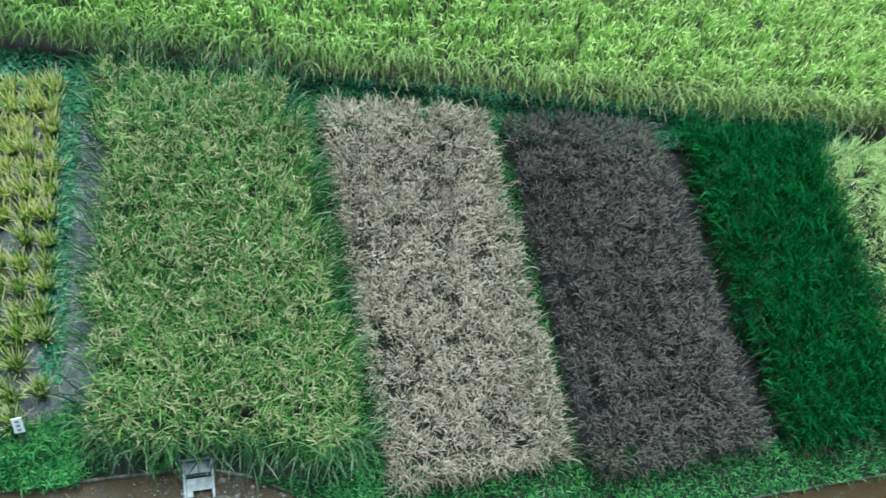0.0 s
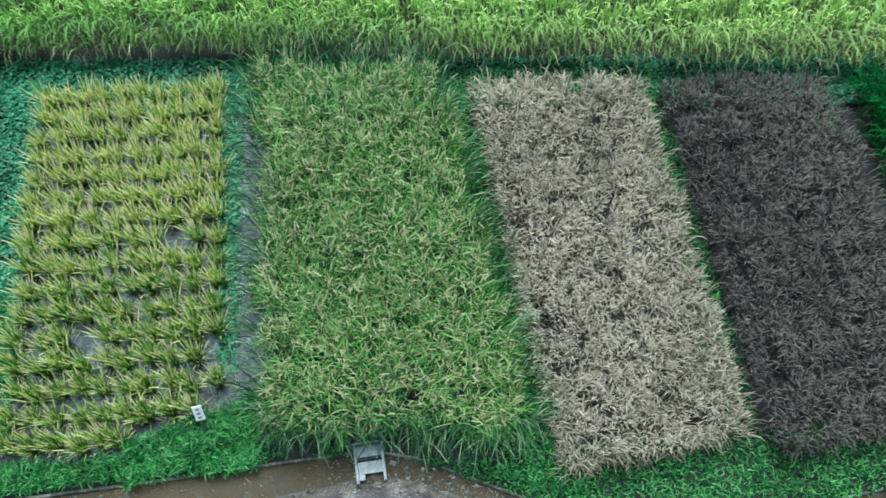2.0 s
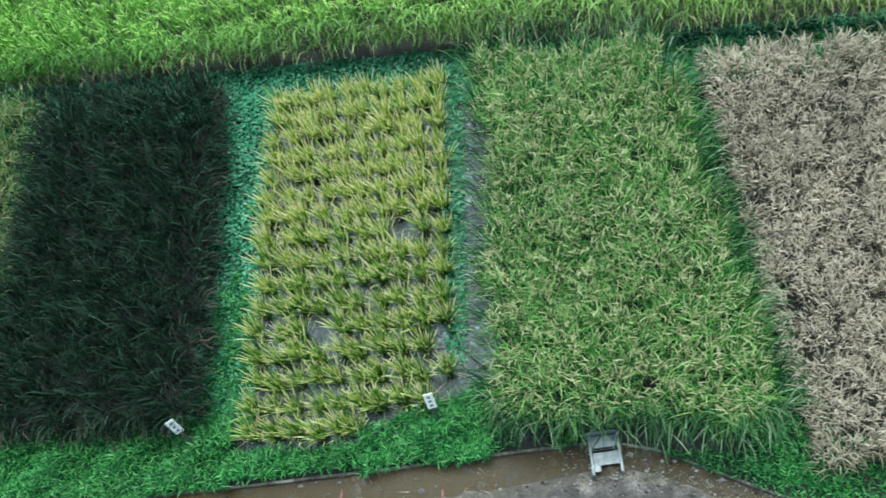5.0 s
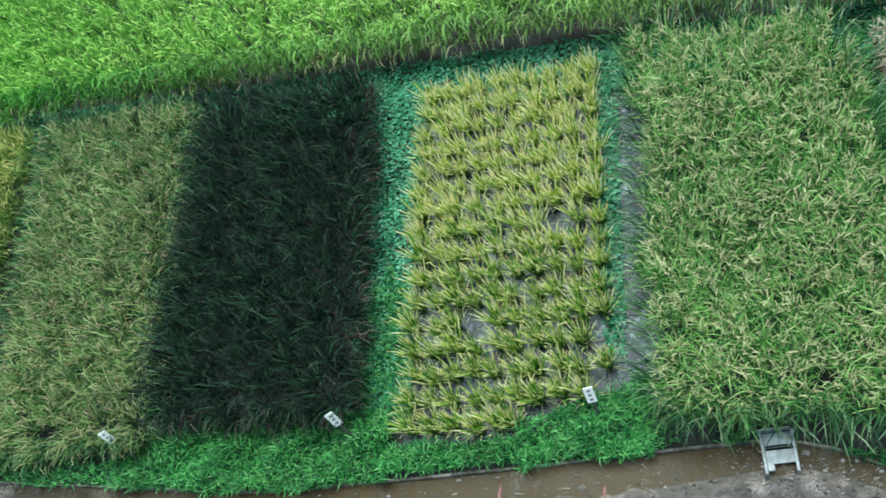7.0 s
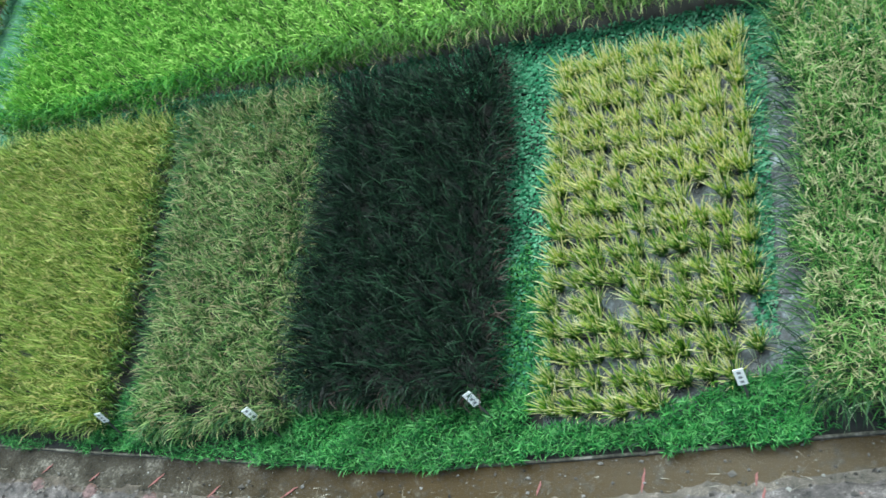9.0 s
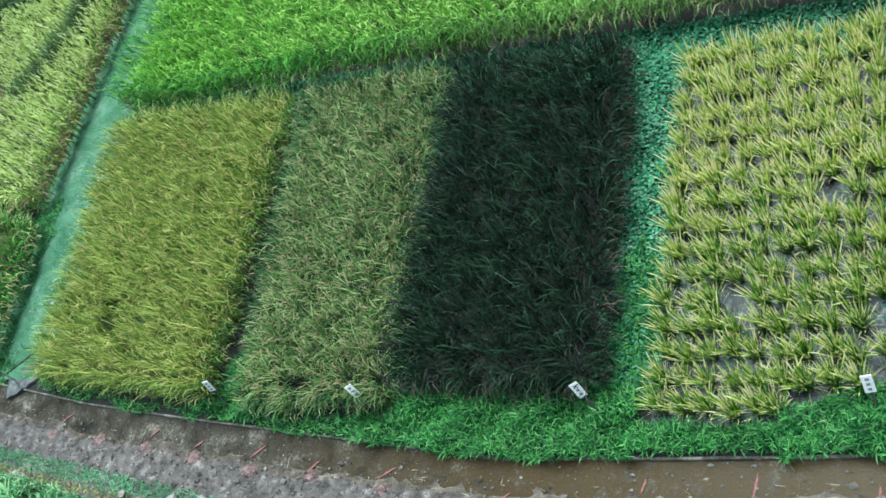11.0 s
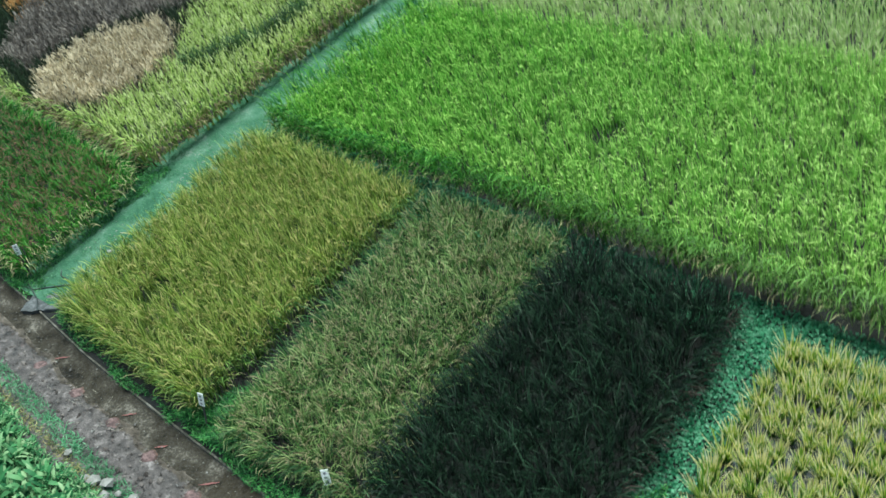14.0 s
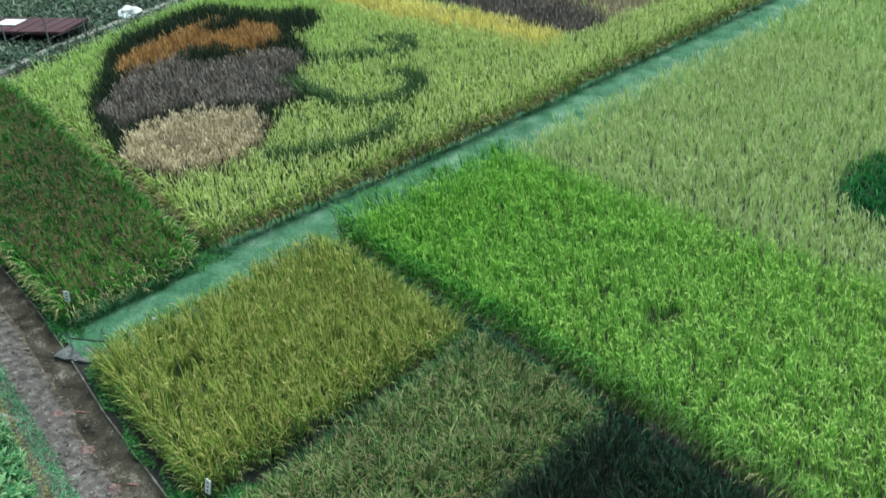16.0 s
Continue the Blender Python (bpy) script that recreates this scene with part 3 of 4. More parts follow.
FINE = dict(dx=0.21, dy=0.27, group=PLOTS)
rice_stand("gold_rice", "golden-green ripening rice, leaves swept sideways", [(-15.15, -1.31), (-11.1, -1.64), (-11.25, 3.36), (-15.6, 3.66)], "gold_leaf", "gold_ear", 0.62, n_leaf=66, n_ear=19, w=0.0135, leaf_len=0.3, loose=1.2, sway=0.2, hill=0.1, lean=(-0.15, -0.06), rise=0.8, spread=0.17, bend=0.7, ear_w=0.0095, holes=[(-13.62, -0.42, 0.26)], skirt=110, straw_share=0.12, drop=(0.3, 0.85), hang=(0.3, 0.6), low_leaf="gold_shaded", fringe=0.3, stems=7, stem_w=1.7, **FINE)
rice_stand("olive_rice", "dull olive rice with brown seed heads", [(-10.35, -1.74), (-7.95, -1.64), (-8.28, 3.32), (-10.85, 3.4)], "olive_leaf", "olive_ear", 0.55, n_leaf=64, n_ear=19, w=0.0135, loose=1.4, sway=0.25, hill=0.11, rise=0.4, leaf_len=0.25, bend=0.9, ear_w=0.009, skirt=120, straw_share=0.15, low_leaf="green_shaded", stems=6, stem_w=1.5, **FINE)
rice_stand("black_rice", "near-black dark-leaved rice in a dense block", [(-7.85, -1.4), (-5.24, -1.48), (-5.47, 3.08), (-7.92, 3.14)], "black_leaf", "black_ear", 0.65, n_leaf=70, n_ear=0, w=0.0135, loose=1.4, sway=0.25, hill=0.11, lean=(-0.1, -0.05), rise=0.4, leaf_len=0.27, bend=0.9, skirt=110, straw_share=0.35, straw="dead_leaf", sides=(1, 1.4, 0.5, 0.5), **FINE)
rice_stand("green_rice", "green rice with pale tan seed heads", [(-1.78, -1.7), (-1.1, -1.84), (-0.3, -1.86), (0.3, -2.0), (1.02, -1.98), (0.38, 2.66), (-1.86, 2.9)], "green_leaf", "green_ear", 0.75, n_leaf=88, n_ear=38, ear_w=0.0095, ear_len=0.12, fringe=0.35, w=0.013, rise=0.7, bend=0.85, leaf_len=0.26, hill=0.12, loose=1.6, sway=0.15, skirt=120, straw_share=0.15, straw="pale_blade", drop=(0.4, 0.95), hang=(0.45, 0.85), sides=(1, 1, 1, 1, 0.5, 0.5, 0.45), ear_bend=(0.5, 1.5), low_leaf="green_shaded", **FINE)
rice_stand("tan_rice", "dry tan rice with bleached drooping heads", [(1.38, -2.38), (3.2, -2.16), (2.85, 2.33), (0.87, 2.46)], "tan_leaf", "tan_ear", 0.55, n_leaf=50, n_ear=72, leaf_len=0.15, w=0.0115, bend=1.1, rise=0.4, ear_len=0.095, ear_w=0.0095, ear_tilt=(0.2, 0.9), ear_bend=(0.4, 1.5), hill=0.12, loose=1.3, sway=0.22, skirt=70, straw_share=0.0, fringe=0.25, hang=(0.25, 0.5), stems=8, stem_w=1.6, **FINE)
rice_stand("purple_rice", "dusky purple-brown rice with drooping heads", [(3.62, -2.4), (5.6, -2.14), (5.13, 2.15), (3.24, 2.24)], "purple_leaf", "purple_ear", 0.55, n_leaf=50, n_ear=64, leaf_len=0.15, w=0.0115, bend=1.1, rise=0.4, ear_len=0.095, ear_w=0.0095, ear_tilt=(0.2, 0.9), ear_bend=(0.4, 1.5), hill=0.12, loose=1.3, sway=0.22, skirt=70, straw_share=0.0, fringe=0.25, hang=(0.25, 0.5), stems=8, stem_w=1.6, **FINE)
rice_stand("deep_green_rice", "dense deep green rice, leaves combed over", [(6.05, -2.17), (7.72, -2.05), (7.58, 2.05), (5.64, 2.1)], "deep_leaf", None, 0.65, n_leaf=130, n_ear=0, w=0.0125, leaf_len=0.2, hill=0.14, loose=1.6, sway=0.1, rise=0.5, lean=(-0.7, 0.14), bend=0.9, skirt=120, straw_share=0.45, straw="dead_leaf", sides=(0.8, 0, 0, 0.5), stems=9, stem_w=2.0, fringe=0.12, hang=(0.25, 0.5), **FINE)
rice_stand("pale_olive_rice", "pale olive rice beyond the deep green block", [(7.87, -2.0), (10.5, -2.0), (10.5, 1.75), (7.77, 1.85)], "pale_leaf", "pale_ear", 0.55, n_leaf=40, n_ear=14, sway=0.4, loose=1.2, rise=0.5, **FINE)

# yellow plot: clumps that stand apart on grey mud
clump_meshes = []
for k in range(16):
    full = k < 8
    groups = clump_groups((0.385 if full else 0.4) + 0.02 * (k % 4), 104 if full else 94, 0.07 if full else 0.056, 0.042 if full else 0.05, (0.25, 0.62, 0.13) if full else (0.4, 0.38, 0.22))
    groups += [(*strands(np.array([[0, 0, 0.02]] * 6), rng.uniform(0.2, 0.36, 6), rng.uniform(0, 6.28, 6), rng.uniform(0.7, 1.3, 6), rng.uniform(0.3, 1.0, 6), np.full(6, 0.011), 4), 2)]
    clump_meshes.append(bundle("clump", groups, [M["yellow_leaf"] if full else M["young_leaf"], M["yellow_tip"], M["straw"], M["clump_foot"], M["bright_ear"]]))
missing = {(7, 7), (11, 3), (12, 9), (14, 9), (15, 6), (15, 7), (15, 8), (15, 9)}
for r in range(16):
    for c in range(10):
        if (r, c) in missing:
            continue
        x = -4.58 + 0.004 * r + (0.236 + 0.0006 * r) * c + rng.normal(0, 0.02)
        y = 2.86 - 0.303 * r - 0.02 * c / 9 + rng.normal(0, 0.018)
        ob = new("rice_clump", clump_meshes[int(rng.integers(8)) + (8 if r > 8 + rng.normal(0, 1) else 0)])
        ob.matrix_world = pose(x, y, 0, 0, 0, float(rng.normal(0, 12) + 180 * rng.integers(2))) @ Matrix.Scale(float(rng.uniform(0.88, 1.1)), 4)
        tagged(ob, "yellow-green rice clump standing in grey mud", "rice clump", "yellow rice clumps")


def mud_sheet(name, label, x0, x1, y0, y1):
    """Wet mud, uneven by a finger's width, just over the soil."""
    nx_, ny_ = int((x1 - x0) / 0.08) + 1, int((y1 - y0) / 0.08) + 1
    gx, gy = np.meshgrid(np.linspace(x0, x1, nx_), np.linspace(y0, y1, ny_), indexing="ij")
    gz = np.array([[0.012 + 0.012 * noise.noise(Vector((float(a) * 3, float(b) * 3, 1))) + 0.006 * noise.noise(Vector((float(a) * 11, float(b) * 11, 4))) for b in gy[0]] for a in gx[:, 0]])
    gz[0], gz[-1], gz[:, 0], gz[:, -1] = -0.01, -0.01, -0.01, -0.01
    k = np.arange(nx_ - 1)[:, None] * ny_ + np.arange(ny_ - 1)[None]
    me = quads_mesh(name, np.stack([gx, gy, gz], -1).reshape(-1, 3), np.stack([k, k + ny_, k + ny_ + 1, k + 1], -1).reshape(-1, 4), [M["mud"]])
    return tagged(new(name, me), label, "mud", kind="structure")


mud_sheet("mud_bed", "grey wet mud between yellow rice clumps", -4.7, -1.72, -1.9, 3.0)

# fallen leaves on the mud
pts = np.stack([rng.uniform(-4.65, -1.8, 900), rng.uniform(-1.75, 2.9, 900), rng.uniform(0.03, 0.07, 900)], 1)
v, q = strands(pts, rng.uniform(0.1, 0.28, 900), rng.uniform(0, 2 * np.pi, 900), rng.uniform(1.1, 1.5, 900), rng.uniform(0, 0.35, 900), rng.uniform(0.005, 0.01, 900), 3, 0.4)
tagged(new("leaf_litter", quads_mesh("leaf_litter", v, q, [M["pale_blade"]])), "fallen pale rice leaves lying on mud", "leaf litter", "", "stuff")

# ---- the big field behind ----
rice_stand("bright_rice", "tall bright green rice in a wide field", [(-15.7, 4.2), (-6, 3.77), (-2.5, 3.55), (0.8, 3.16), (4.8, 2.7), (10, 2.25), (10.5, 8.9), (-15.7, 8.9)], "bright_leaf", "bright_ear", 0.85, n_leaf=40, n_ear=15, seg=2, dx=0.165, dy=0.33, hill=0.11, loose=1.6, sway=0.12, skirt=260, straw_share=0.12, drop=(0.25, 0.9), hang=(0.3, 0.6), sides=(1, 1, 1, 1, 1, 0, 0, 0.6), holes=[(-8.92, 5.64, 0.25)], w=0.0165, leaf_len=0.2, lean=(-0.08, 0.0), rise=0.9, spread=0.15, bend=0.6, ear_w=0.0125, stems=4, fringe=0.15, ear_len=0.12, ear_bend=(0.6, 1.5), low_leaf="bright_shaded", stem_w=1.8, tip=False)
BLOB = [(-7.6 + 2.0 * math.cos(a), 13.2 + 2.2 * math.sin(a)) for a in np.linspace(0, 2 * np.pi, 25)[:-1]]
rice_stand("pale_rice", "pale olive-green rice with ripening heads", [(-15.8, 8.95), (-3, 8.95), (-5, 20), (-16.4, 20)], "pale_leaf", "pale_ear", 0.75, n_leaf=15, n_ear=12, holes=[BLOB], w=0.026, leaf_len=0.25, stems=3, seg=2, ear_w=0.02, dx=0.25, bend=0.5, rise=0.9, loose=1.4, spread=0.16, ear_tilt=(0.1, 0.6), ear_bend=(0.2, 0.9), stem_w=1.8)
rice_stand("plain_pale_rice", "pale green rice out to the side", [(-2.95, 8.95), (10.5, 8.95), (10, 20), (-4.95, 20)], "pale_leaf", "pale_ear", 0.75, n_leaf=6, n_ear=4, w=0.06, leaf_len=0.32, stems=3, hill=0.15, seg=2, ear_w=0.05, dx=0.3, rise=0.9, bend=0.5, loose=1.4, spread=0.16, ear_tilt=(0.1, 0.6), ear_bend=(0.2, 0.9), stem_w=1.8)
rice_stand("far_pale_rice", "pale green rice stretching into the distance", [(-16.4, 20.05), (10, 20.05), (9, 28), (-17.2, 28)], "pale_leaf", "pale_ear", 0.75, n_leaf=5, n_ear=3, w=0.06, leaf_len=0.32, stems=3, hill=0.15, seg=2, ear_w=0.05, dx=0.3, rise=0.9, bend=0.5, loose=1.4, spread=0.16, ear_tilt=(0.1, 0.6), ear_bend=(0.2, 0.9), stem_w=1.8)
rice_stand("dark_patch_rice", "round patch of deep green rice", BLOB, "deep_leaf", None, 0.75, n_leaf=24, n_ear=0, w=0.024, seg=2, stems=2)

# ---- picture field beyond the path ----
ORANGE = [(-29.1, 5.7), (-30.3, 6.2), (-31.3, 8.1), (-31.9, 9.6), (-32.0, 10.8), (-30.6, 11.3), (-29.1, 11.6), (-27.7, 10.6), (-27.6, 9.5), (-28.9, 9.0), (-29.2, 8.1), (-29.0, 6.9)]
BODY = [(-26.4, 3.8), (-28.9, 6.2), (-28.9, 8.0), (-27.4, 8.1), (-27.3, 9.7), (-26.2, 10.4), (-24.9, 9.8), (-24.6, 8.8), (-22.9, 8.2), (-22.6, 7.4), (-23.6, 6.6), (-24.5, 5.5), (-24.7, 4.0), (-24.6, 3.6)]
BELLY = [(-21.9, 2.5), (-23.8, 3.3), (-24.4, 4.2), (-24.2, 5.4), (-23.4, 6.2), (-22.7, 6.8), (-21.8, 6.4), (-20.7, 5.5), (-20.3, 4.3), (-20.6, 3.3)]
OUTLINE = [(-21.8, 2.3), (-23.1, 2.7), (-26.6, 3.6), (-27.9, 4.3), (-29.5, 5.4), (-31.2, 6.2), (-32.5, 7.5), (-33.6, 9.9), (-33.8, 11.4), (-32.4, 12.0), (-30.8, 12.4), (-30.3, 13.6), (-28.5, 13.0), (-27.7, 11.9), (-28.2, 11.3), (-26.4, 10.9), (-24.9, 10.1), (-24.4, 9.1), (-22.6, 8.2), (-22.1, 7.7), (-22.4, 7.0), (-21.5, 6.5), (-20.6, 5.6), (-20.1, 4.2), (-20.4, 3.2), (-21.2, 2.6)]


def ribbon(line, w0, w1):
    """A band along a line, w0 wide at its start and w1 at its end."""
    p = np.array(line, float)
    d = np.gradient(p, axis=0)
    side = np.stack([-d[:, 1], d[:, 0]], 1) / np.linalg.norm(d, axis=1)[:, None]
    w = np.linspace(w0, w1, len(p))[:, None] / 2
    return [tuple(map(float, q)) for q in np.concatenate([p + side * w, (p - side * w)[::-1]])]


ARM_1 = ribbon([(-25.1, 10.1), (-24.5, 10.7), (-24.0, 11.4), (-23.5, 12.1), (-23.6, 12.7), (-24.2, 13.1), (-24.9, 13.0), (-25.0, 12.4)], 0.5, 0.4)
ARM_2 = ribbon([(-24.2, 8.6), (-22.7, 8.4), (-21.5, 8.4), (-20.7, 8.8), (-20.4, 9.6), (-20.7, 10.5), (-21.4, 11.1), (-22.0, 11.1), (-22.3, 10.7)], 0.5, 0.45)
ARM_3 = ribbon([(-20.0, 5.2), (-19.4, 5.7), (-19.0, 6.6), (-18.8, 7.5), (-18.8, 8.0), (-19.3, 8.4)], 0.35, 0.45)
SPOTS = [[(x + r * math.cos(t), y + 1.2 * r * math.sin(t)) for t in np.linspace(0, 2 * np.pi, 13)[:-1]] for x, y, r in ((-30.9, 10.4, 0.62), (-28.2, 8.1, 0.6))]
Y_STRIP = [(-29.9, 14.7), (-26.7, 14.7), (-24.3, 15.1), (-22.1, 15.4), (-20.7, 15.4), (-20.7, 16.6), (-20.9, 16.7), (-22.3, 16.7), (-24.6, 16.6), (-26.9, 16.4), (-28.6, 16.0), (-33, 16.2), (-33, 15.0)]
P_STRIP = [(-33, 16.3), (-26.5, 16.7), (-20.4, 16.75), (-20.6, 18.9), (-23, 19.8), (-33, 20)]
T_STRIP = [(-33, 20.1), (-23, 19.9), (-20.6, 19.0), (-20.6, 21.5), (-33, 23)]
FIELD = [(-17.5, 2.3), (-17.65, 7.2), (-17.95, 13.4), (-18.7, 25.2), (-18.9, 28), (-38, 28), (-36, 14), (-34.5, 10.4), (-33.2, 7.5), (-32.0, 5.0), (-31.2, 3.05), (-26.4, 2.9), (-21.4, 2.6)]
ART = "rice stands planted as a picture"
far = dict(w=0.028, seg=2, ear_w=0.022, ear_len=0.13, leaf_len=0.2, stems=3, stem_w=1.9, hill=0.14, dx=0.26, dy=0.26, group=ART, bend=0.5, rise=0.9, spread=0.16, loose=1.4, ear_tilt=(0.1, 0.6), ear_bend=(0.2, 0.9))
rice_stand("lime_rice", "lime-green ripening rice round a planted picture", FIELD, "lime_leaf", "lime_ear", 0.7, n_leaf=12, n_ear=8, sides=(1, 1, 1, 0.5, 0, 0, 0, 0, 0, 0, 0, 0.5, 1), holes=[OUTLINE, ARM_1, ARM_2, ARM_3, Y_STRIP, P_STRIP, T_STRIP], skirt=120, straw_share=0.4, tip=True, drop=(0.2, 0.85), low_leaf="lime_shaded", straw="dry_straw", **far)
rice_stand("outline_rice", "blackish rice drawing a thick outline", OUTLINE, "dark_leaf", None, 0.75, n_leaf=24, n_ear=0, holes=[ORANGE, BODY, BELLY], **far)
for shape in (ARM_1, ARM_2, ARM_3):
    rice_stand("curl_rice", "dark green rice planted in a curling line", shape, "curl_leaf", None, 0.8, n_leaf=16, n_ear=0, w=0.026, seg=2, dx=0.12, dy=0.12, hill=0.07, stems=2, group=ART)
rice_stand("orange_rice", "rusty orange rice patch", ORANGE, "orange_leaf", None, 0.65, n_leaf=24, n_ear=0, holes=SPOTS[:1], **far)
rice_stand("grey_purple_rice", "grey-purple rice patch", BODY, "body_leaf", "body_ear", 0.65, n_leaf=16, n_ear=16, holes=SPOTS[1:], **far)
for shape in SPOTS:
    rice_stand("spot_rice", "small round spot of blackish rice", shape, "dark_leaf", None, 0.85, n_leaf=24, n_ear=0, **far)
rice_stand("belly_rice", "warm tan rice patch", BELLY, "belly_leaf", "belly_ear", 0.65, n_leaf=12, n_ear=26, **far)
rice_stand("yellow_strip_rice", "bright yellow rice strip", Y_STRIP, "strip_leaf", None, 0.8, n_leaf=24, n_ear=0, **far)
rice_stand("purple_strip_rice", "dark purple rice strip", P_STRIP, "body_leaf", "body_ear", 0.6, n_leaf=9, n_ear=5, **far)
rice_stand("tan_strip_rice", "pale tan rice strip", T_STRIP, "belly_leaf", "tan_ear", 0.6, n_leaf=8, n_ear=6, **far)
rice_stand("russet_rice", "dark green rice with reddish seed heads", [(-17.0, -1.02), (-17.1, 0.9), (-17.3, 1.6), (-21.5, 2.05), (-24.7, 2.35), (-28.4, 2.7), (-34, 3.0), (-34, -0.5), (-28, -0.72), (-21, -0.92)], "russet_leaf", "russet_ear", 0.65, n_leaf=30, n_ear=22, w=0.02, seg=2, dx=0.23, skirt=160, straw_share=0.2, tip=True, fringe=0.4, rise=0.6, loose=1.3, bend=0.8, low_leaf="bright_shaded")

# ---- weeds and grass ----


def scatter(poly, density):
    a = np.array(poly)
    lo, hi = a.min(0), a.max(0)
    p = rng.uniform(lo, hi, (int(density * np.prod(hi - lo)), 2))
    return p[inside(p, poly)]


def leafy(name, label, polys, mat, density, length, width, height, seg=2, wide=1.0, tilt=(0.5, 1.5), bend=(0.2, 0.9), z=0.0, category="weeds"):
    """Low broad-leaved plants: leaves at uneven height over small mounds."""
    pts = np.concatenate([scatter(p, density) for p in polys])
    n = len(pts)
    mound = 0.5 + 0.5 * np.sin(pts[:, 0] * 7.1 + np.sin(pts[:, 1] * 5.3)) * np.sin(pts[:, 1] * 6.7 + 1.3)
    base = np.concatenate([pts, (z + height * (0.15 + 0.85 * mound) * rng.uniform(0.2, 1, n))[:, None]], 1)
    v, q = strands(base, length * rng.uniform(0.6, 1.4, n), rng.uniform(0, 2 * np.pi, n), rng.uniform(*tilt, n), rng.uniform(*bend, n), width * rng.uniform(0.7, 1.3, n), seg, 0.4, wide)
    return tagged(new(name, quads_mesh(name, v, q, [M[mat]])), label, category, "", "stuff")


def strip(x0, x1, top, low):
    """A strip between two lines y = top(x) and y = low(x)."""
    xs_ = np.linspace(x0, x1, 12)
    return [(float(x), float(low(x))) for x in xs_] + [(float(x), float(top(x))) for x in xs_[::-1]]


def shore(x, edge=0.02):
    return kerb_y(x) - edge - 0.035 * np.sin(x * 5.1)


leafy("front_weeds", "lush bright green weeds between plots and ditch", [strip(-8.5, -4.8, lambda x: -1.45 - 0.5 * max(0, -7.9 - x), shore), strip(-4.8, -3.3, lambda x: -1.86, lambda x: kerb_y(x) + 0.05), strip(-3.3, -1.9, lambda x: -1.72 + 0.33 * (x + 3.3), shore), [(-11.5, -1.8), (-11.2, -1.35), (-10.9, -0.9), (-10.4, -0.9), (-10.4, -1.5), (-10.2, -1.95), (-11.0, -1.93)]], "weed", 4700, 0.094, 0.0125, 0.28, wide=0.35, tilt=(0.4, 1.4), bend=(0.2, 1.2))
leafy("kerb_weeds", "thin dull green weeds at the kerb's edge", [strip(-10.3, -8.4, lambda x: kerb_y(x) + 0.3, shore), [(-15.8, -1.2), (-15.3, -1.0), (-14.5, -1.25), (-13.9, -1.55), (-14.2, -1.68), (-15.3, -1.5)], strip(-13.9, -11.5, lambda x: kerb_y(x) + 0.14, lambda x: kerb_y(x) + 0.03 + 0.08 * np.sin(x * 4)), [(-17.6, -1.3), (-16.6, -1.38), (-16.4, -1.0), (-17.3, -0.7)], [(-19.5, 2.1), (-17.3, 1.55), (-16.9, 1.6), (-17.1, 2.4), (-17.6, 2.5), (-19.5, 2.45)], [(-17.3, -1.1), (-16.8, -1.1), (-17.0, 1.6), (-17.4, 1.6)], strip(-24, -17, lambda x: kerb_y(x) + 0.3, lambda x: kerb_y(x) + 0.03)], "weed", 2200, 0.075, 0.0125, 0.15, wide=0.5, tilt=(0.4, 1.4), bend=(0.2, 1.2))
leafy("side_weeds", "bright green weeds at the kerb and between plots", [[(-5.25, -1.6), (-4.7, -1.7), (-4.7, -0.2), (-4.95, 0.5), (-5.2, 0.1)], strip(0.95, 8.2, lambda x: -2.1, lambda x: kerb_y(x) - 0.01), [(3.05, -2.1), (3.5, -2.1), (3.25, 2.3), (2.85, 2.3)], [(-2.2, -2.05), (-1.6, -2.0), (-1.7, -1.75), (-2.1, -1.4)], [(-1.25, -2.02), (-0.98, -2.0), (-1.0, -1.86), (-1.3, -1.88)], [(-0.25, -2.1), (0.3, -2.36), (0.95, -2.62), (0.95, -2.3), (0.3, -2.15)], [(0.6, -2.4), (1.6, -2.7), (1.5, -1.5), (0.9, -1.4)], [(0.9, -1.5), (1.4, -1.5), (0.9, 2.3), (0.4, 2.3)], [(0.5, 2.4), (3.3, 2.2), (3.3, 2.75), (0.5, 2.95)], [(5.0, 1.5), (5.4, 1.5), (5.4, 2.2), (5.0, 2.2)]], "weed", 2100, 0.07, 0.013, 0.18, wide=0.7, tilt=(0.3, 1.4), bend=(0.2, 1.0))
leafy("ground_cover", "teal-green broad-leaved ground cover", [[(-5.35, -1.6), (-4.6, -1.6), (-4.68, 3.3), (-5.6, 3.3)], strip(-15.4, 8.5, lambda x: 3.24 - 0.077 * x, lambda x: back_y(x) - 0.12), [(-2.35, -1.0), (-2.14, -1.0), (-2.12, 2.2), (-2.2, 2.5), (-2.05, 3.2), (-2.5, 3.2)], [(-8.4, 2.0), (-8.1, 2.0), (-8.1, 2.9), (-8.4, 2.9)], [(-11.35, 2.0), (-10.95, 2.0), (-10.95, 3.1), (-11.35, 3.1)]], "cover", 1900, 0.046, 0.032, 0.13, wide=1.0, tilt=(1.0, 1.6), bend=(0.0, 0.5))
path_line = [(-1.3, -17.35, -15.5), (1.6, -17.25, -15.65), (2.4, -17.65, -15.7), (4.3, -17.68, -15.75), (9.5, -17.8, -15.8), (13.4, -18.0, -15.95), (18, -18.35, -16.1), (24, -18.65, -16.6), (30, -19.0, -17.0)]
rows_p = []
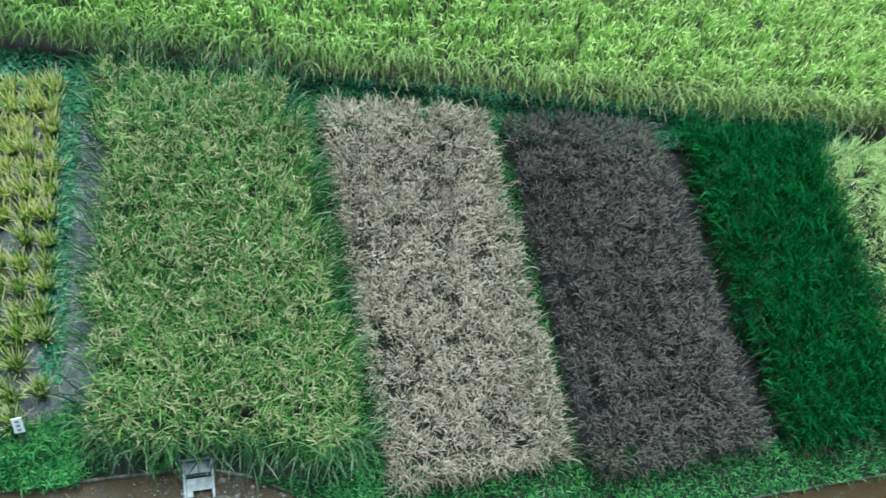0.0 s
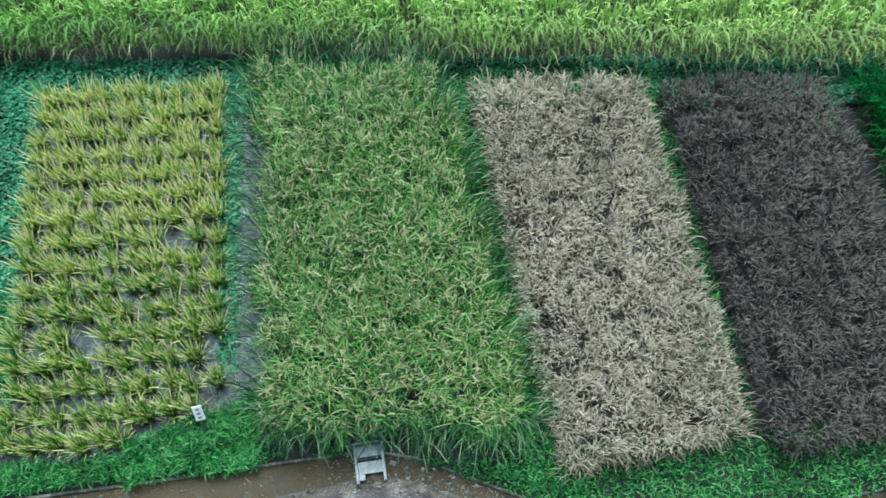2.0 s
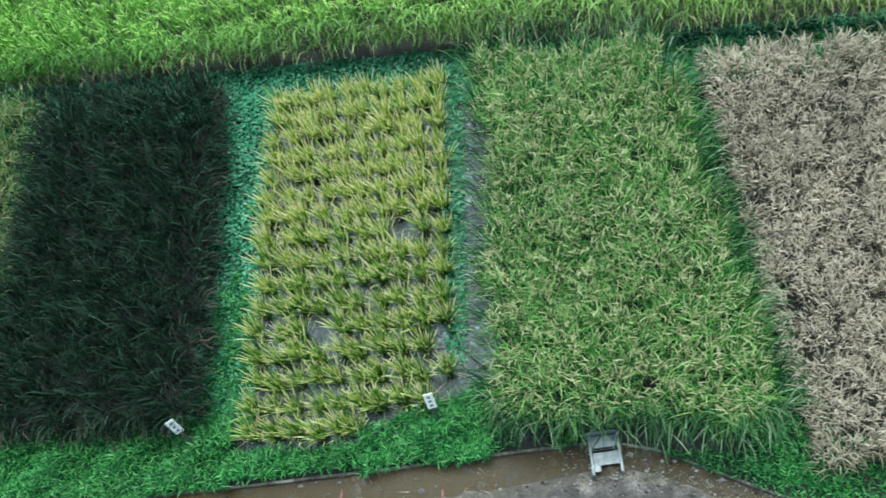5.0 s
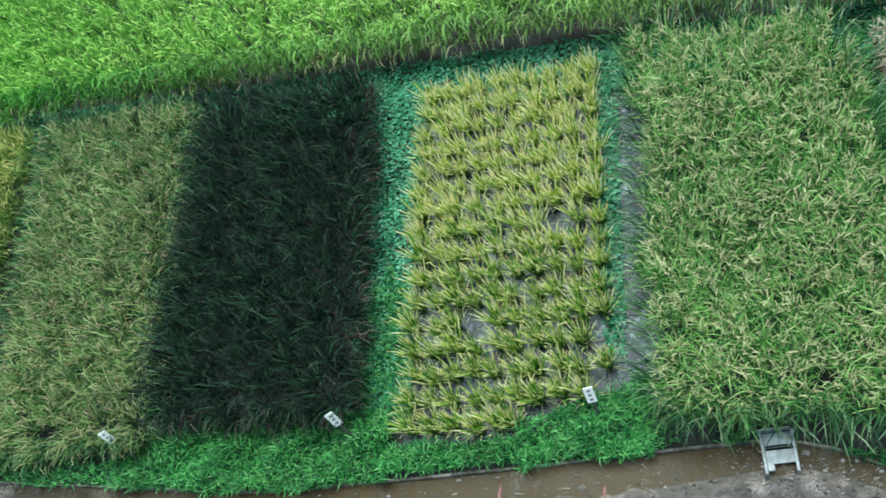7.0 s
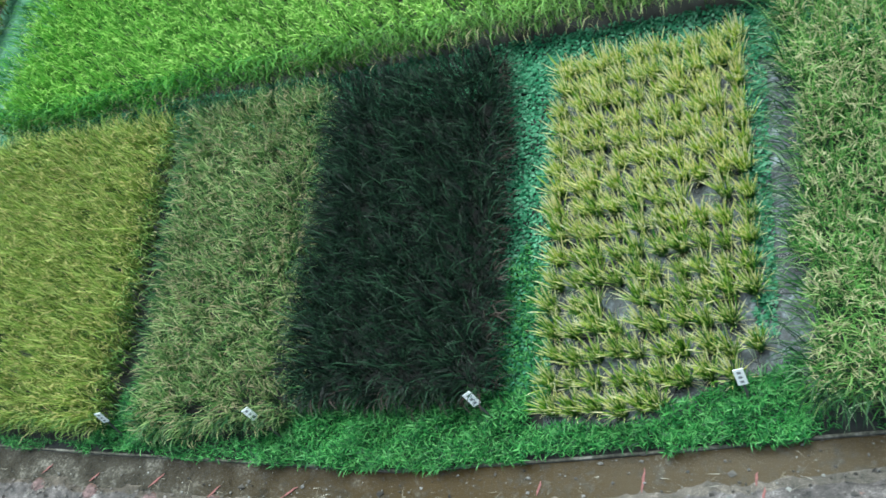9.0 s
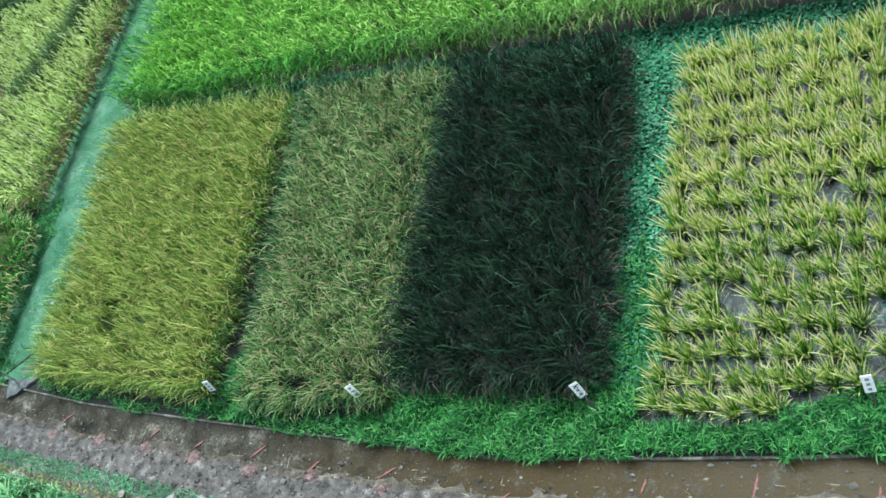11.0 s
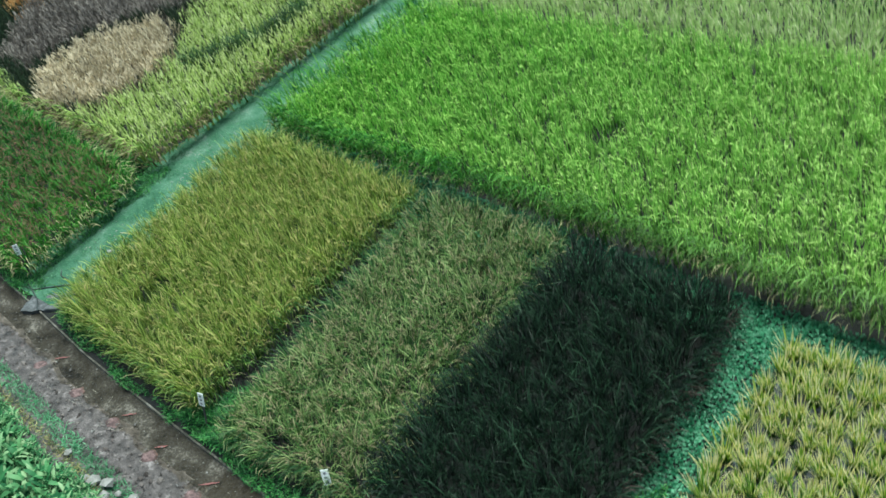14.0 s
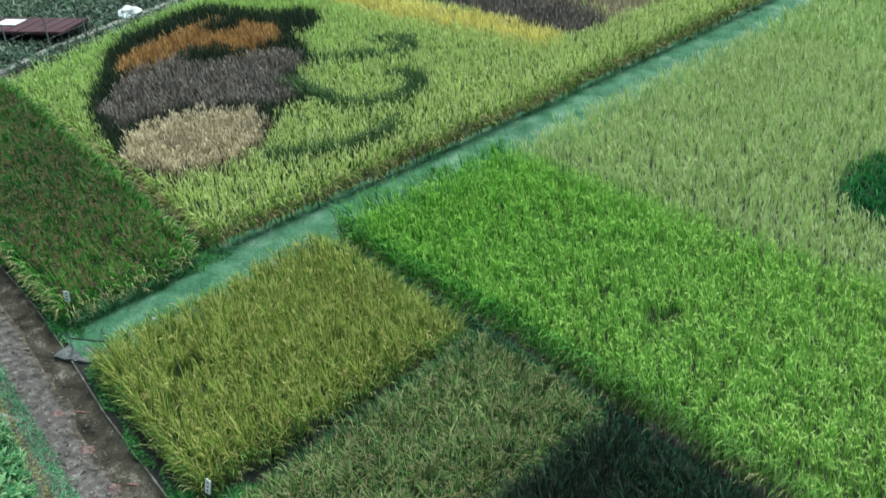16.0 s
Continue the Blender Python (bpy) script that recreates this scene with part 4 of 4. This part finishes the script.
for y in np.arange(-1.3, 30, 0.12):
    x0, x1 = (float(np.interp(y, [p[0] for p in path_line], [p[k] for p in path_line])) for k in (1, 2))
    x0 -= 0.3
    rows_p.append([(x0 + (x1 - x0) * u, float(y), (-0.02 if u in (0.0, 1.0) else 0.02 + 0.035 * math.sin(math.pi * u) ** 0.5 + 0.018 * noise.noise(Vector((x0 + u * 6, float(y) * 2.2, 5))))) for u in np.linspace(0, 1, 19)])
rows_p = np.array(rows_p)
k = np.arange(rows_p.shape[0] - 1)[:, None] * 19 + np.arange(18)[None]
tagged(new("path", quads_mesh("path", rows_p.reshape(-1, 3), np.stack([k, k + 1, k + 20, k + 19], -1).reshape(-1, 4), [M["moss"]])), "mossy bluish-green raised path between fields", "path", kind="structure")
leafy("path_grass", "short bluish-green grass on the raised path", [[(-17.4, -1.25), (-15.4, -1.2), (-15.75, 4.3), (-15.75, 9.5), (-16.0, 18), (-16.6, 24), (-18.6, 24), (-18.0, 13.4), (-17.7, 7), (-17.7, 2.4), (-17.2, 1.6)]], "path_grass", 2200, 0.11, 0.013, 0.05, seg=1, wide=0.0, tilt=(0.6, 1.5), category="grass")
leafy("bank_grass", "thin teal grass along the edge of the bank", [strip(-26, -6.0, lambda x: kerb_y(x, 3) + 0.12, lambda x: kerb_y(x, 3) - 0.3)], "path_grass", 1100, 0.1, 0.012, 0.05, wide=0.0, tilt=(0.4, 1.4), z=0.06, category="grass")
leafy("bank_plants", "leafy green plants on the near bank", [strip(-22, -9.0, lambda x: kerb_y(x, 3) - 0.3 - 0.12 * np.sin(x * 2.3), lambda x: kerb_y(x, 3) - 1.9)], "bank_leaf", 2700, 0.08, 0.022, 0.4, wide=0.6, z=0.1, category="plants")

leafy("bank_moss", "yellowish moss and dry grass on the bank's rim", [strip(-24, -9.0, lambda x: kerb_y(x, 3) - 0.15, lambda x: kerb_y(x, 3) - 0.6)], "moss_leaf", 1500, 0.06, 0.016, 0.05, wide=0.5, z=0.12, category="moss")
leafy("bank_ferns", "large pale green fronds standing out of the bank plants", [strip(-20, -9.0, lambda x: kerb_y(x, 3) - 0.5, lambda x: kerb_y(x, 3) - 1.9)], "bank_leaf", 330, 0.2, 0.055, 0.5, seg=3, wide=0.8, tilt=(0.2, 1.0), bend=(0.5, 1.5), z=0.15, category="plants")
leafy("rack_weeds", "tangled dark weeds round the low rack", [[(-50, 0), (-33.3, 3), (-33.8, 8), (-35.3, 15), (-50, 22)]], "scrub", 130, 0.25, 0.06, 0.25, wide=0.7)

# ---- signs ----
for x, y, back, lean, turn, lift in ((-2.4, -1.78, -25, 0, 10, 0), (-5.18, -1.8, -25, -6, 28, 0), (-8.16, -1.86, -25, -6, 32, 0.07), (-10.91, -1.76, -15, 4, 12, 0.03), (-16.95, -1.04, -8, 0, 40, 0.16)):
    s = empty("plot_sign", x, y, 0, "small white plot sign on a stake", "sign", "plot signs", back, lean, turn)
    plate = part("plate", box_bm(0, 0, 0.52 + lift, 0.1, 0.012, 0.21, 0.003), M["sign_white"], s)
    for k in range(3):
        part("lettering", box_bm(0, -0.0075, 0.58 + lift - 0.06 * k, 0.036, 0.003, 0.03), M["ink"], plate)
    part("stake", box_bm(0, 0.016, 0.25 + lift / 2, 0.025, 0.018, 0.6 + lift, 0.003), M["wood"], s)

# ---- sluice box at the kerb ----
sl = empty("sluice_box", -0.7, -2.12, -0.06, "pale concrete sluice box with a grey slide gate", "sluice", "", 0, 0, 4)
for side in (-1, 1):
    part("side_wall", box_bm(0.145 * side, 0.0, 0.06, 0.028, 0.42, 0.17, 0.005), M["sluice"], sl)
    part("gate_groove", box_bm(0.126 * side, 0.052, 0.075, 0.01, 0.03, 0.15, 0.002), M["pipe"], sl, "dark groove for the gate")
part("floor_slab", box_bm(0, 0.0, 0.0, 0.255, 0.4, 0.03, 0.004), M["bed"], sl, "silted floor slab")
part("cover_board", box_bm(0, 0.125, 0.105, 0.258, 0.125, 0.03, 0.004, pose(0, 0, 0, -4)), M["sluice"], sl, "stained pale board")
part("gate", box_bm(0, 0.05, 0.055, 0.25, 0.012, 0.1, 0.003), M["pipe"], sl, "dark slide gate")
part("cover_board", box_bm(0, -0.035, 0.1, 0.258, 0.13, 0.032, 0.004, pose(0, 0, 0, 5)), M["sluice"], sl, "pale weathered board")
part("cheek_block", box_bm(-0.098, -0.135, 0.078, 0.062, 0.07, 0.05, 0.004), M["sluice"], sl)
part("back_sheet", box_bm(-0.015, 0.225, 0.13, 0.31, 0.014, 0.25, 0.003, pose(0, 0, 0, 10)), M["sluice_dark"], sl, "mossy grey upright sheet")

# ---- rubble on the ditch's far side ----


def stones(name, label, pts, size, mat, flat=0.6):
    """Broken stones: squashed, knocked-about octahedra."""
    unit = np.array([(1, 0, 0), (0, 1, 0), (-1, 0, 0), (0, -1, 0), (0.1, 0, 1), (0, 0.1, -0.8)], float)
    n = len(pts)
    sz = size * rng.lognormal(0, 0.5, n)
    v = unit[None] * (1 + rng.normal(0, 0.22, (n, 6, 1))) + rng.normal(0, 0.12, (n, 6, 3))
    a = rng.uniform(0, 2 * np.pi, n)
    c, s_ = np.cos(a)[:, None], np.sin(a)[:, None]
    x, y = v[..., 0] * c - v[..., 1] * s_, v[..., 0] * s_ * 0.8 + v[..., 1] * c * 0.8
    v = np.stack([x, y, v[..., 2] * flat], -1) * sz[:, None, None] + pts[:, None]
    f = np.array([(0, 1, 4), (1, 2, 4), (2, 3, 4), (3, 0, 4), (1, 0, 5), (2, 1, 5), (3, 2, 5), (0, 3, 5)])
    me = bpy.data.meshes.new(name)
    me.from_pydata(v.reshape(-1, 3).tolist(), [], (f[None] + np.arange(n)[:, None, None] * 6).reshape(-1, 3).tolist())
    me.materials.append(M[mat])
    return tagged(new(name, me), label, "stones", "", "stuff")


def on_bank(n, x0, x1, lo=0.0, hi=1.0):
    x = rng.uniform(x0, x1, n)
    u = rng.uniform(lo, hi, n)
    b, s_ = kerb_y(x, 2), kerb_y(x, 3)
    y = b + (s_ - b) * u
    return np.stack([x, y, [bed_z(p, q) for p, q in zip(x, y)]], 1)


def bed_z(x, y):
    n, k, s_ = kerb_y(x, 1), kerb_y(x, 2), kerb_y(x, 3)
    return float(np.interp(y, [s_ - 0.4, s_, k - 0.12, k, (n + k) / 2, n], [0.2, 0.05, -0.02, -0.045, -0.05, -0.03]))


gx, gu = np.arange(-26, 9.01, 0.055), np.linspace(-0.32, 1.12, 32)
bank = []
for x in gx:
    k, s_ = kerb_y(x, 2), kerb_y(x, 3)
    for u in gu:
        y = k + (s_ - k) * u + 0.16 * noise.noise(Vector((float(x) * 1.1, u, 8))) + 0.06 * noise.noise(Vector((float(x) * 4.3, u * 2, 3)))
        p = Vector((float(x), float(y), 0))
        crumb = abs(noise.noise(Vector((p.x * 6, p.y * 9, 0)))) * 0.02 + abs(noise.noise(p * 21)) * 0.02 + 0.03 * noise.noise(p * 1.6) + 0.014 * noise.noise(p * 5)
        fade = min(1, (u + 0.32) / 0.5, (1.12 - u) / 0.1)
        bank.append((x, y, bed_z(x, y) - 0.04 * (1 - fade) + (0.2 + 0.8 * fade) * (crumb - 0.004)))
k = np.arange(len(gx) - 1)[:, None] * len(gu) + np.arange(len(gu) - 1)[None]
bank_me = quads_mesh("bank_soil", bank, np.stack([k, k + 1, k + len(gu) + 1, k + len(gu)], -1).reshape(-1, 4), [M["gravel"]])
tagged(new("bank_soil", bank_me), "crumbly pinkish-grey silt bank along the ditch", "soil", kind="structure")

stones("rubble", "grey-brown rubble and silt along the ditch", np.concatenate([on_bank(3500, -26, 9, -0.35, 1.1) + np.array([0, 0, 0.018]), on_bank(2500, -1.2, 4, -0.68, 0.4) + np.array([0, 0, 0.014])]), 0.011, "rubble")
stones("lumps", "reddish-grey broken lumps on the bank", on_bank(1500, -26, -6, 0.0, 1.15) + np.array([0, 0, 0.018]), 0.018, "lump")
stones("pale_chips", "pale chips scattered over the rubble", np.concatenate([on_bank(450, -24, 9, -0.7, 0.9), on_bank(2600, -1.2, 4, -0.68, 0.9)]) + np.array([0, 0, 0.016]), 0.0075, "stone", 0.4)
py_ = rng.uniform(-0.6, 20, 2600)
px_ = np.interp(py_, [p[0] for p in path_line], [(p[1] + p[2]) / 2 for p in path_line]) + rng.normal(0, 0.24, 2600) + 0.12 * np.sin(py_ * 1.1)
worn = np.sin(py_ * 2.3 + 1.5 * np.sin(py_ * 0.7)) > -0.2
stones("path_grit", "pale grit worn bare along the path", np.stack([px_, py_, np.full(2600, 0.066)], 1)[worn][::2], 0.012, "stone", 0.3)
for k, (x, y, z, r) in enumerate(((-15.1, -2.99, 0.12, 0.1), (-14.88, -2.98, 0.12, 0.08), (-11.58, -3.2, 0.12, 0.09), (-11.2, -3.32, 0.15, 0.1), (-10.68, -3.2, 0.11, 0.07), (-11.08, -3.16, 0.1, 0.06), (-11.75, -3.25, 0.13, 0.08), (-10.95, -3.3, 0.14, 0.07), (-12.4, -3.1, 0.11, 0.06), (-15.0, -3.06, 0.13, 0.07), (-11.4, -3.12, 0.12, 0.1), (-10.8, -3.1, 0.12, 0.09), (-11.3, -3.45, 0.16, 0.12), (-11.0, -3.42, 0.16, 0.1), (-10.5, -3.28, 0.13, 0.1), (-16.4, -2.75, 0.12, 0.07))):
    bm = bmesh.new()
    bmesh.ops.create_icosphere(bm, subdivisions=1, radius=r)
    for v in bm.verts:
        v.co *= 1 + 0.8 * noise.noise(v.co * 9 + Vector((k * 3.1, 0, 0)))
        v.co.z *= 0.65
    me = bpy.data.meshes.new("rock")
    bm.to_mesh(me)
    bm.free()
    me.materials.append(M["stone"])
    ob = new("rock", me)
    ob.matrix_world = pose(x, y, z + 0.03, 0, 0, 40 * k)
    tagged(ob, "pale grey rock on the grassy bank", "rock", "pale rocks on the bank")

# dry stalks drifted along the ditch
n = 170
x_ = rng.uniform(-16, 2, n)
y_ = kerb_y(x_, 2) + rng.normal(-0.03, 0.13, n)
z_ = np.array([max(-0.025, bed_z(a, b)) + 0.035 for a, b in zip(x_, y_)])
v, q = strands(np.stack([x_, y_, z_], 1), rng.uniform(0.05, 0.16, n), rng.normal(0, 0.7, n) + np.pi * rng.integers(0, 2, n), rng.uniform(1.35, 1.55, n), rng.uniform(0, 0.2, n), rng.uniform(0.004, 0.007, n), 2, 0.4)
tagged(new("drift", quads_mesh("drift", v, q, [M["drift"]])), "dry stalks drifted against the silt bank", "debris", "", "stuff")

# faded red streaks on the ditch bed
for k, (x, y, l, a) in enumerate(RED):
    bm = bmesh.new()
    rows_ = []
    for j in range(6):
        u = j / 5 - 0.5
        w_ = 0.013 * (1 - (2 * u) ** 2 * 0.7) * (1 + 0.4 * noise.noise(Vector((k * 2.3, j * 1.7, 0))))
        cx, cy = x + u * l * math.cos(a), y + u * l * math.sin(a)
        nx_, ny_ = -math.sin(a), math.cos(a)
        off = 0.02 * noise.noise(Vector((k, j * 0.9, 3)))
        rows_.append([bm.verts.new((cx + nx_ * (off + s_ * w_), cy + ny_ * (off + s_ * w_), max(-0.034, bed_z(cx, cy)) + (0.006 if s_ == 0 else 0.002))) for s_ in (-1, 0, 1)])
    for p, q in zip(rows_, rows_[1:]):
        for j in range(2):
            bm.faces.new((p[j], q[j], q[j + 1], p[j + 1]))
    me = bpy.data.meshes.new("red_streak")
    bm.to_mesh(me)
    bm.free()
    me.materials.append(M["red"])
    tagged(new("red_streak", me), "faded red streak on the ditch bed", "streak", "red streaks in the ditch")

# pink blotches where the streaks run up the bank
for k, (x, y, r) in enumerate(PINK):
    bm = bmesh.new()
    hub = bm.verts.new((x, y, bed_z(x, y) + 0.04))
    rings = []
    for f in (0.55, 1.0):
        ring = []
        for j in range(14):
            a = 2 * math.pi * j / 14
            g = r * f * (1 + 0.55 * noise.noise(Vector((k * 3.7 + math.cos(a) * 1.4, math.sin(a) * 1.4, f))))
            px, py = x + g * math.cos(a) * 0.9, y + g * math.sin(a) * 0.75
            ring.append(bm.verts.new((px, py, bed_z(px, py) + (0.036 if f < 1 else -0.005) + 0.012 * noise.noise(Vector((px * 14, py * 14, 2))))))
        rings.append(ring)
    for j in range(14):
        bm.faces.new((hub, rings[0][j], rings[0][(j + 1) % 14]))
        bm.faces.new((rings[0][j], rings[1][j], rings[1][(j + 1) % 14], rings[0][(j + 1) % 14]))
    me = bpy.data.meshes.new("pink_lump")
    bm.to_mesh(me)
    bm.free()
    me.materials.append(M["pink_silt"])
    tagged(new("pink_lump", me), "faded pink lump of silt on the bank", "silt lump", "pink lumps on the bank")

# outlet slab and pipes where the path meets the ditch
slab = empty("outlet_slab", -16.02, -1.24, 0.0, "rough grey concrete outlet slab at the path's foot", "slab", "", 0, 0, 28)
bm = box_bm(0, 0, 0.0, 0.95, 0.44, 0.09, 0.0)
bmesh.ops.subdivide_edges(bm, edges=list(bm.edges), cuts=7, use_grid_fill=True)
for v in bm.verts:
    v.co += Vector((0.035 * noise.noise(v.co * 6), 0.05 * noise.noise(v.co * 5 + Vector((3, 0, 0))), 0.025 * noise.noise(v.co * 9)))
part("slab", bm, M["outlet"], slab)
part("cheek", box_bm(0.18, -0.2, 0.02, 0.3, 0.07, 0.12, 0.02), M["outlet"], slab)
for pts_ in ([(-17.0, -1.25, 0.05), (-16.6, -1.2, 0.07), (-15.95, -0.75, 0.07), (-15.35, -0.5, 0.05)], [(-16.75, -0.5, 0.03), (-16.45, -0.72, 0.06), (-15.95, -0.75, 0.09)], [(-16.9, -1.15, 0.06), (-16.3, -1.32, 0.07), (-16.0, -1.5, 0.05)]):
    p = empty("thin_pipe", *pts_[0][:2], 0, "thin dark pipe lying over the outlet", "pipe", "pipes at the outlet")
    part("tube", rod_bm([(a - pts_[0][0], b - pts_[0][1], c) for a, b, c in pts_], 0.012), M["pipe"], p)

# ---- rack, fence and edging at the far corner ----
rack = empty("low_rack", -37.2, 6.0, 0, "low rack roofed with dark red sheets", "rack", "", 0, 0, 34)
part("roof", box_bm(0, 0, 0.5, 4.0, 1.66, 0.035, 0.008), M["roof"], rack)
part("fascia", box_bm(2.02, 0, 0.46, 0.04, 1.72, 0.1, 0.005), M["roof"], rack)
part("fascia", box_bm(0, -0.85, 0.46, 4.0, 0.04, 0.1, 0.005), M["roof"], rack)
for k in range(8):
    part("rib", box_bm(-1.75 + 0.5 * k, 0, 0.526, 0.04, 1.66, 0.02, 0.006), M["roof"], rack)
part("patch_sheet", box_bm(-0.7, 0.1, 0.55, 0.9, 0.7, 0.02), M["tarp"], rack, "white sheet lying on the roof")
for px, py in ((-1.9, -0.78), (1.93, -0.78), (-1.9, 0.78), (1.93, 0.78), (0, -0.78)):
    part("post", rod_bm([(px, py, 0), (px, py, 0.49)], 0.05), M["wood"], rack)
bm = bmesh.new()
bmesh.ops.create_icosphere(bm, subdivisions=3, radius=0.42)
for v in bm.verts:
    v.co *= 1 + 0.35 * noise.noise(v.co * 4)
    v.co.z = max(v.co.z * 0.75, -0.2)
me = bpy.data.meshes.new("white_sack")
bm.to_mesh(me)
bm.free()
me.materials.append(M["tarp"])
sack = new("white_sack", me)
sack.matrix_world = pose(-36.3, 9.6, 0.2)
tagged(sack, "crumpled white plastic sack by the fence", "sack")
fence = empty("fence", -35.2, 7.0, 0, "thin steel posts with wire beside the field", "fence")
line = [(2.0 - 0.72 * k, -4.4 + 1.6 * k) for k in range(7)]
for fx, fy in line:
    part("post", rod_bm([(fx, fy, 0), (fx, fy, 1.5)], 0.025), M["steel"], fence)
for hz in (0.5, 0.95, 1.4):
    part("wire", rod_bm([(fx, fy, hz) for fx, fy in line], 0.003, 5), M["steel"], fence)

edge_pts = [(-32.6, 1.6), (-33.6, 3.74), (-34.28, 5.03), (-35.0, 6.43), (-35.5, 7.71), (-36.15, 9.46), (-37.4, 13.0), (-39, 18)]
bm = bmesh.new()
prev = None
for ex, ey in edge_pts:
    ring = [bm.verts.new((ex + a, ey, b)) for a, b in ((-0.22, -0.02), (-0.2, 0.14), (0.2, 0.15), (0.23, -0.02))]
    if prev:
        for a in range(3):
            bm.faces.new((prev[a], ring[a], ring[a + 1], prev[a + 1]))
    prev = ring
bmesh.ops.recalc_face_normals(bm, faces=bm.faces)
me = bpy.data.meshes.new("field_edging")
bm.to_mesh(me)
bm.free()
me.materials.append(M["stone"])
tagged(new("field_edging", me), "pale concrete edging along the field", "edging", kind="structure")
